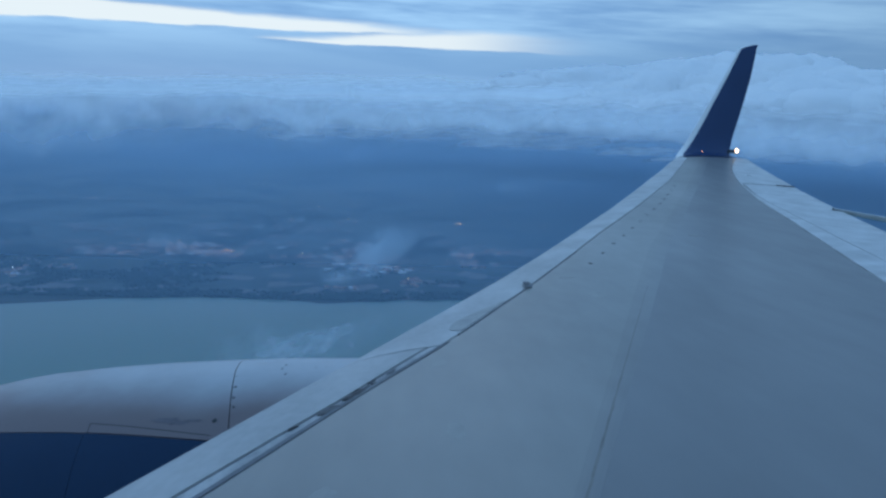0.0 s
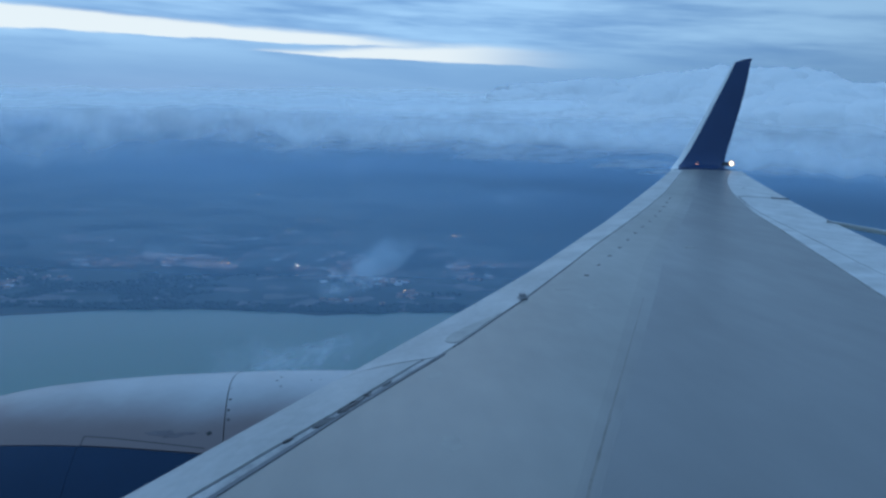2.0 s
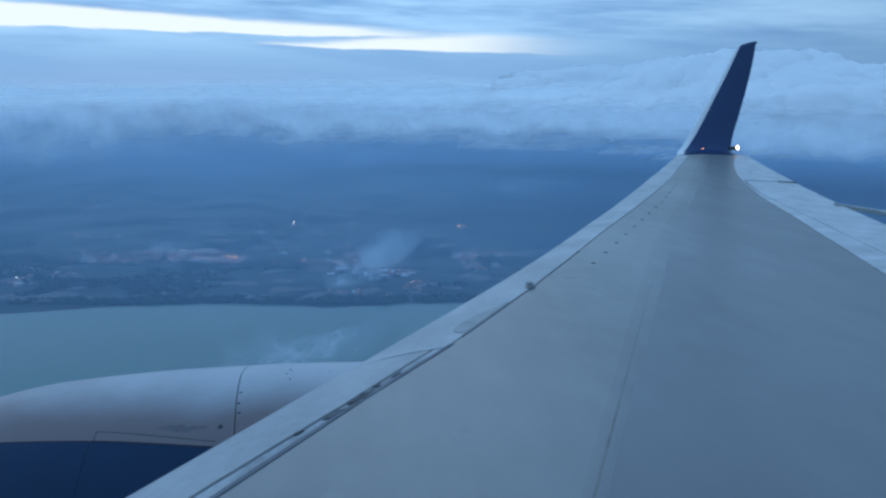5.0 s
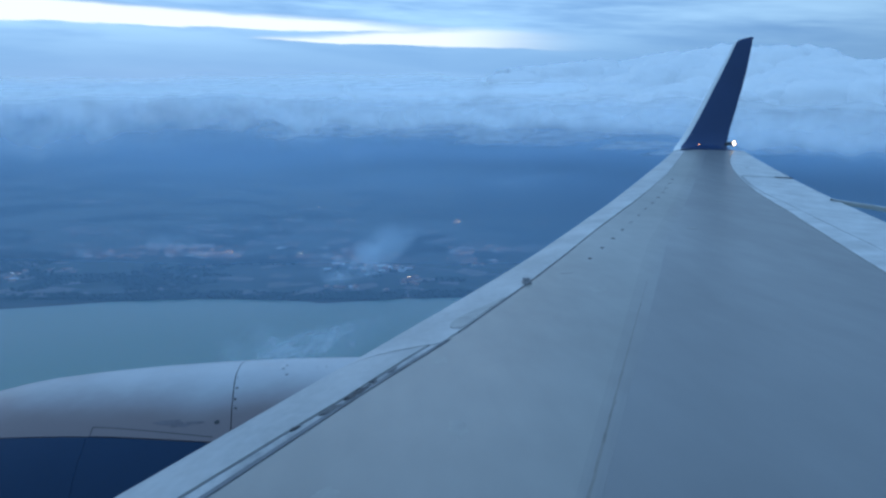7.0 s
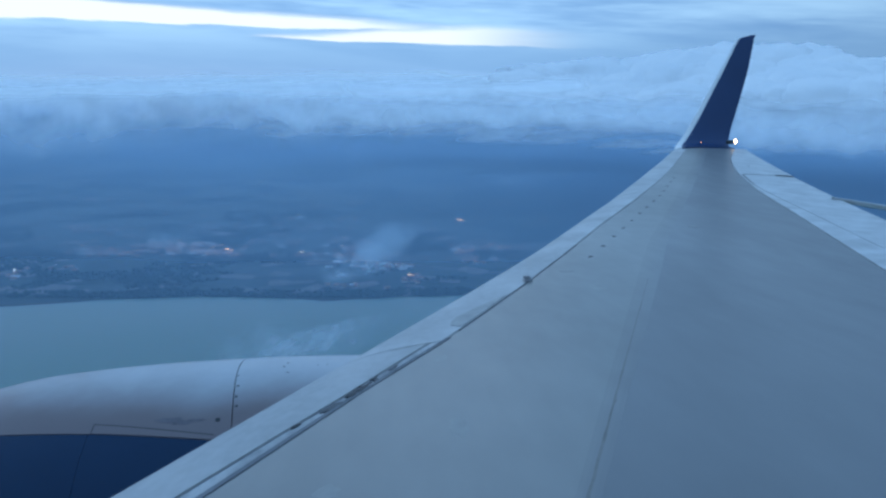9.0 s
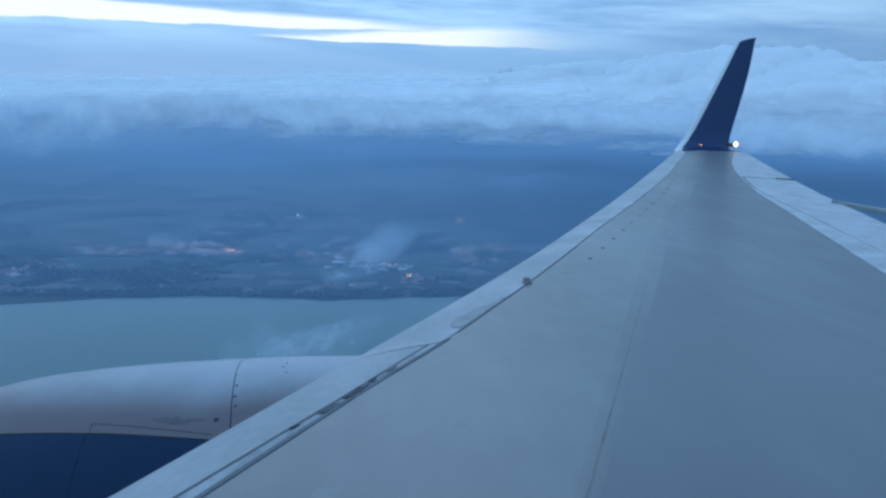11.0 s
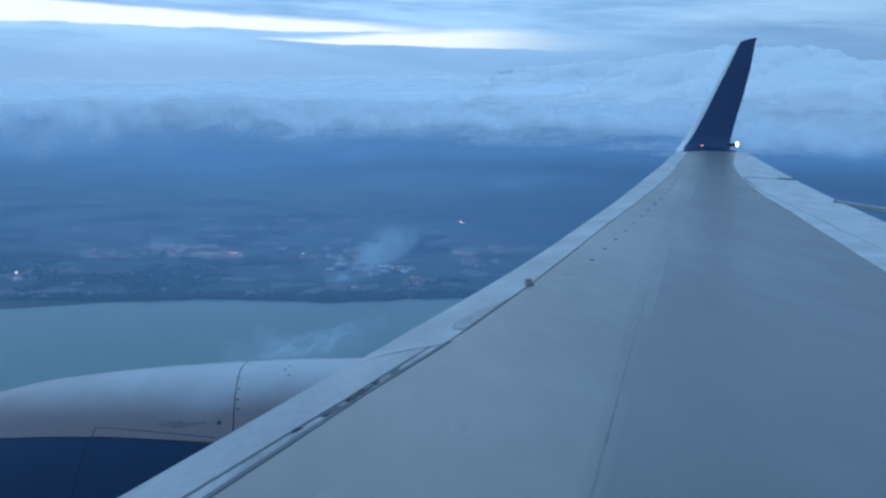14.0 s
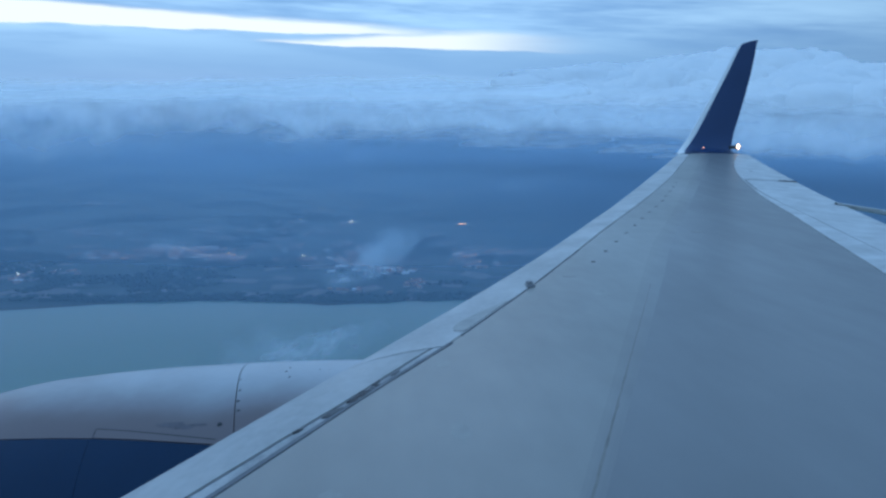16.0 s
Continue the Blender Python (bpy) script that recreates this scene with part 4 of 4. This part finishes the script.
def wisp(x, y, z, width, height, lean, seed, thick=0.8, mat=M_WISP, veils=3):
    """A torn scrap of cloud: crossed, billowing veils that fade out towards their rims."""
    vs, fs, cover = [], [], []
    nu, nv = 28, 18
    for k in range(veils):
        a, n0 = 0.55 * (k - (veils - 1) / 2) + 0.12, len(vs)
        for j in range(nv + 1):
            for i in range(nu + 1):
                u, v = 2 * i / nu - 1, 2 * j / nv - 1
                bulge = 0.2 * width * noise.noise((u * 1.3, v * 1.3, seed + k))
                s = u * width
                vs.append((s * math.cos(a) - bulge * math.sin(a) + v * lean, s * math.sin(a) + bulge * math.cos(a), v * height + 0.2 * height * noise.noise((u * 2, seed, k))))
                fall = max(0.0, 1 - u * u) * max(0.0, 1 - v * v)
                cover.append(thick * fall ** 0.8 + 0.55 * fall * noise.fractal((u * 2.2, v * 2.2, seed + 3 * k), 1.0, 2.0, 4) - 0.25)
        w = nu + 1
        fs += [(n0 + j * w + i, n0 + j * w + i + 1, n0 + (j + 1) * w + i + 1, n0 + (j + 1) * w + i) for j in range(nv) for i in range(nu)]
    fs = [f for f in fs if max(cover[i] for i in f) > -0.18]
    mesh = bpy.data.meshes.new("cloud_scrap")
    mesh.from_pydata(vs, [], fs)
    ob = finish("cloud_scrap", mesh, mat)
    covered(ob, cover)
    ob.location = (x, y, z)
    return tagged(ob, "thin torn scrap of low cloud", "cloud", "cloud scraps")


wisp(-70, 800, 152, 40, 34, 26, 1.0, 1.2)
wisp(-108, 790, 124, 50, 15, 20, 2.0, 0.75)
wisp(-122, 560, 128, 70, 24, 46, 3.0, 0.9)
wisp(-150, 1300, 205, 60, 20, 24, 5.0, 0.6)
wisp(110, 1050, 190, 80, 18, 45, 6.0, 0.6)
wisp(-330, 860, 150, 60, 18, 20, 7.0, 0.5)
# frayed skirts of the bank
for x, y, z, w, h, k in ((-400, 1090, 288, 120, 18, 22), (-290, 1030, 282, 90, 20, 23), (-190, 980, 273, 70, 18, 24), (-104, 980, 276, 90, 20, 25), (-15, 960, 275, 80, 18, 26), (75, 950, 268, 90, 18, 27),
                         (165, 940, 264, 90, 14, 28), (250, 920, 255, 80, 8, 33), (300, 900, 249, 60, 6, 34), (420, 860, 268, 110, 22, 29), (520, 860, 276, 120, 26, 35), (300, 1000, 276, 120, 18, 32)):
    wisp(x, y, z, w, h, 14, float(k), 1.0, M_SKIRT, 1)


# heaped cumulus: cauliflower heads crowded side by side, the bank's far wall higher than its near rim
M_CUMULUS = cloud_material("cumulus_matter", 0.45, 1.05, 0.006, color=(0.95, 0.96, 0.97), thin=(0.90, 0.92, 0.94), through=0.16, ragged=0.6, soft=0.20, detail=4.0)


def cauliflower(seed):
    """A unit cloud head: a dome heaped up from large and small lobes over a sheer side, open below."""
    r = np.random.RandomState(seed)
    rings, seg = 13, 40
    p = np.array([(q / rings * math.cos(2 * math.pi * (a + 0.5 * (q % 2)) / seg), q / rings * math.sin(2 * math.pi * (a + 0.5 * (q % 2)) / seg)) for q in range(1, rings + 1) for a in range(seg)])
    z = 0.45 * np.sqrt(np.maximum(0, 1 - (p ** 2).sum(1)))
    for count, far, lo, hi in ((9, 0.62, 0.30, 0.46), (30, 0.85, 0.13, 0.24)):
        ang, dist, size = r.uniform(0, 2 * math.pi, count), far * np.sqrt(r.uniform(0, 1, count)), r.uniform(lo, hi, count)
        foot = 0.72 * np.sqrt(1 - dist ** 2) - 0.55 * size
        gap = (p[:, 0:1] - dist * np.cos(ang)) ** 2 + (p[:, 1:2] - dist * np.sin(ang)) ** 2
        lobes = np.where(gap < size ** 2, foot + np.sqrt(np.maximum(0, size ** 2 - gap)), 0)
        z = np.maximum(z, lobes.max(1))
    z += np.array([0.05 * noise.fractal((x * 5, y * 5, seed), 0.9, 2.0, 3) for x, y in p])
    z[-seg:] = -0.5
    p = np.column_stack((p, z))
    f = [(q * seg + a, (q + 1) * seg + a, (q + 1) * seg + (a + 1) % seg, q * seg + (a + 1) % seg) for q in range(rings - 1) for a in range(seg)]
    f += [(a, a + 1, seg - 2 - a, seg - 1 - a) for a in range(seg // 2 - 1)]
    return p, np.array(f)


HEADS = [cauliflower(40 + k) for k in range(10)]


def heap(name, heads, label, melting=0.0):
    """One cloud out of many heads (x, y, z, width, height, density); the foot of each stands behind the next,
    or melts away into thin air."""
    pts, quads, cover, n = [], [], [], 0
    for k, (x, y, z, w, h, dense) in enumerate(heads):
        v, f = HEADS[k % len(HEADS)]
        a = 2.4 * k
        p = np.column_stack((w * (v[:, 0] * math.cos(a) - v[:, 1] * math.sin(a)), w * (v[:, 0] * math.sin(a) + v[:, 1] * math.cos(a)), h * v[:, 2]))
        c = 1.0 + 0.3 * dense - melting * np.clip((0.55 * v[:, 2].max() + 0.45 * v[:, 2].min() - v[:, 2]) / (0.45 * np.ptp(v[:, 2])), 0, 1) ** 0.8
        pts.append(p + (x, y, z))
        quads.append(f + n)
        cover.append(c)
        n += len(v)
    mesh = bpy.data.meshes.new(name)
    mesh.from_pydata(np.concatenate(pts).tolist(), [], np.concatenate(quads).tolist())
    ob = covered(finish(name, mesh, M_CUMULUS), np.concatenate(cover))
    return tagged(ob, label, "cloud", "cumulus clouds", kind="stuff")


# bearing (radians, east of north) and slope (radians) under which the bank's far crest and near rim stand
CREST = [(-0.6, -0.012), (-0.3, -0.011), (-0.23, 0.002), (-0.16, -0.009), (-0.06, 0.002), (0.0, 0.003), (0.16, 0.004), (0.22, 0.000), (0.27, 0.013), (0.32, 0.018), (0.46, 0.017), (0.53, 0.006), (0.7, 0.012), (1.0, 0.010)]
RIM = [(-0.6, -0.050), (-0.36, -0.052), (-0.27, -0.068), (-0.16, -0.078), (0.0, -0.070), (0.10, -0.078), (0.24, -0.080), (0.34, -0.076), (0.42, -0.058), (0.55, -0.040), (1.0, -0.036)]
rnd = random.Random(77)
TIERS = 8
for k in range(TIERS):
    f = 0.58 * k / (TIERS - 1)
    dist = 3200 * (1150 / 3200) ** f
    heads, az0 = [], 0.03 + 0.07 * rnd.random()
    while az0 < 0.95:
        east = smooth01((az0 + 0.04) / 0.28)
        size = dist * (0.011 + 0.016 * east) * rnd.choice((0.6, 0.75, 0.9, 1.0, 1.2, 1.5))
        d = dist * (1 + rnd.uniform(-0.045, 0.045))
        up = lerp(CREST, az0) * (1 - f) + lerp(RIM, az0) * f
        wide, high = size * (2.0 - 0.6 * east), size * (0.5 + 0.6 * east)
        z = EYE_ALT + d * up + dist * (0.011 + 0.016 * east) * (0.5 + 0.6 * east) * (rnd.uniform(-0.2, 0.2) - 0.80)
        if rnd.random() < 0.5 + 0.5 * east:
            heads.append((d * math.sin(az0), d * math.cos(az0), z, wide, high, 0.70 + 0.55 * east - 0.35 * f - 3.4 * (1 - smooth01((az0 - 0.02) / 0.20))))
        az0 += 0.7 * size / dist
    heap("cumulus_cloud", heads, "soft heaped bank of grey-blue cumulus cloud", 2.2 if k > TIERS - 3 else 0.0)
# the bank's smooth lower flank, veiled by its own mist
M_FLANK = cloud_material("misty_cloud_matter", 0.30, 1.35, 0.0042, color=(0.92, 0.95, 0.98), thin=(0.80, 0.87, 0.94), through=0.25, ragged=0.75, stretch=(0.6, 0.6, 1.5), soft=0.8, detail=5.0)


M_BAND = cloud_material("streaky_cloud_matter", 0.34, 1.40, 0.0042, color=(0.96, 0.98, 0.99), thin=(0.90, 0.94, 0.98), through=0.10, ragged=0.85, stretch=(0.22, 0.22, 4.5), soft=0.8, detail=4.0)


def flank(dist, az0, az1, top, foot, crest_fade, foot_fade, seed, dense, mat=M_FLANK):
    """A billowing slope of mist across the bearings az0 to az1, thinning out above, below and at its ends."""
    nu, nv = max(10, round((az1 - az0) / 0.006)), 30
    vs, cover = [], []
    for j in range(nv + 1):
        v = j / nv
        for i in range(nu + 1):
            u = i / nu
            a = az0 + (az1 - az0) * u
            sway = 0.012 * noise.fractal((a * 9, seed, 0.0), 1.0, 2.0, 3)
            lo, hi = lerp(foot, a) + sway, lerp(top, a) + 0.5 * sway
            d = dist * (1 + 0.10 * v) - 12 * noise.fractal((a * 16, v * 1.6, seed), 1.0, 2.0, 2)
            vs.append((d * math.sin(a), d * math.cos(a), EYE_ALT + d * (lo + (hi - lo) * v)))
            ends = smooth01(u / 0.14) * smooth01((1 - u) / 0.14)
            fade = smooth01((1 - v) / crest_fade) * smooth01(v / foot_fade)
            frayed = 0.30 * noise.fractal((a * 24, v * 3.0, seed + 4), 1.0, 2.0, 4)
            cover.append((dense + 0.35 + frayed) * fade * ends - 0.35)
    w = nu + 1
    fs = [(j * w + i, j * w + i + 1, (j + 1) * w + i + 1, (j + 1) * w + i) for j in range(nv) for i in range(nu)]
    fs = [q for q in fs if max(cover[i] for i in q) > -0.33]
    mesh = bpy.data.meshes.new("cloud_veil")
    mesh.from_pydata(vs, [], fs)
    return tagged(covered(finish("cloud_veil", mesh, mat), cover), "smooth misty flank of the cloud bank", "cloud", "cloud veils", kind="stuff")


flank(1300, -0.30, 1.0, [(-0.3, -0.020), (0.2, -0.010), (0.5, -0.006), (1.0, -0.004)], [(-0.3, -0.064), (0.0, -0.074), (0.3, -0.082), (0.42, -0.110), (1.0, -0.120)], 0.7, 0.55, 3.0, 0.85)
flank(860, -0.36, 0.95, [(-0.4, -0.022), (0.2, -0.020), (1.0, -0.018)], [(-0.4, -0.062), (-0.16, -0.090), (0.0, -0.090), (0.25, -0.102), (0.42, -0.125), (1.0, -0.135)], 0.7, 0.6, 9.0, 0.95)
flank(600, -0.95, -0.05, [(-1.0, -0.014), (0.0, -0.020)], [(-1.0, -0.155), (0.0, -0.150)], 0.14, 1.0, 27.0, 0.60)
flank(620, -0.28, 1.0, [(-0.3, -0.030), (1.0, -0.026)], [(-0.3, -0.150), (0.3, -0.150), (0.5, -0.165), (1.0, -0.190)], 0.2, 1.0, 33.0, 0.46)
flank(2500, -0.75, 0.32, [(-0.8, -0.004), (0.1, 0.000), (0.3, 0.006)], [(-0.8, -0.060), (0.1, -0.065)], 0.5, 0.6, 15.0, 0.95, M_BAND)
flank(3000, -0.85, 0.6, [(-0.9, 0.002), (0.0, 0.006), (0.3, 0.010), (0.6, 0.010)], [(-0.9, -0.050), (0.6, -0.050)], 0.45, 0.5, 41.0, 0.92, M_BAND)
flank(1950, -0.16, 0.22, [(-0.2, -0.004), (0.0, -0.004), (0.2, 0.004)], [(-0.2, -0.050), (0.2, -0.056)], 0.5, 0.6, 52.0, 0.85, M_BAND)
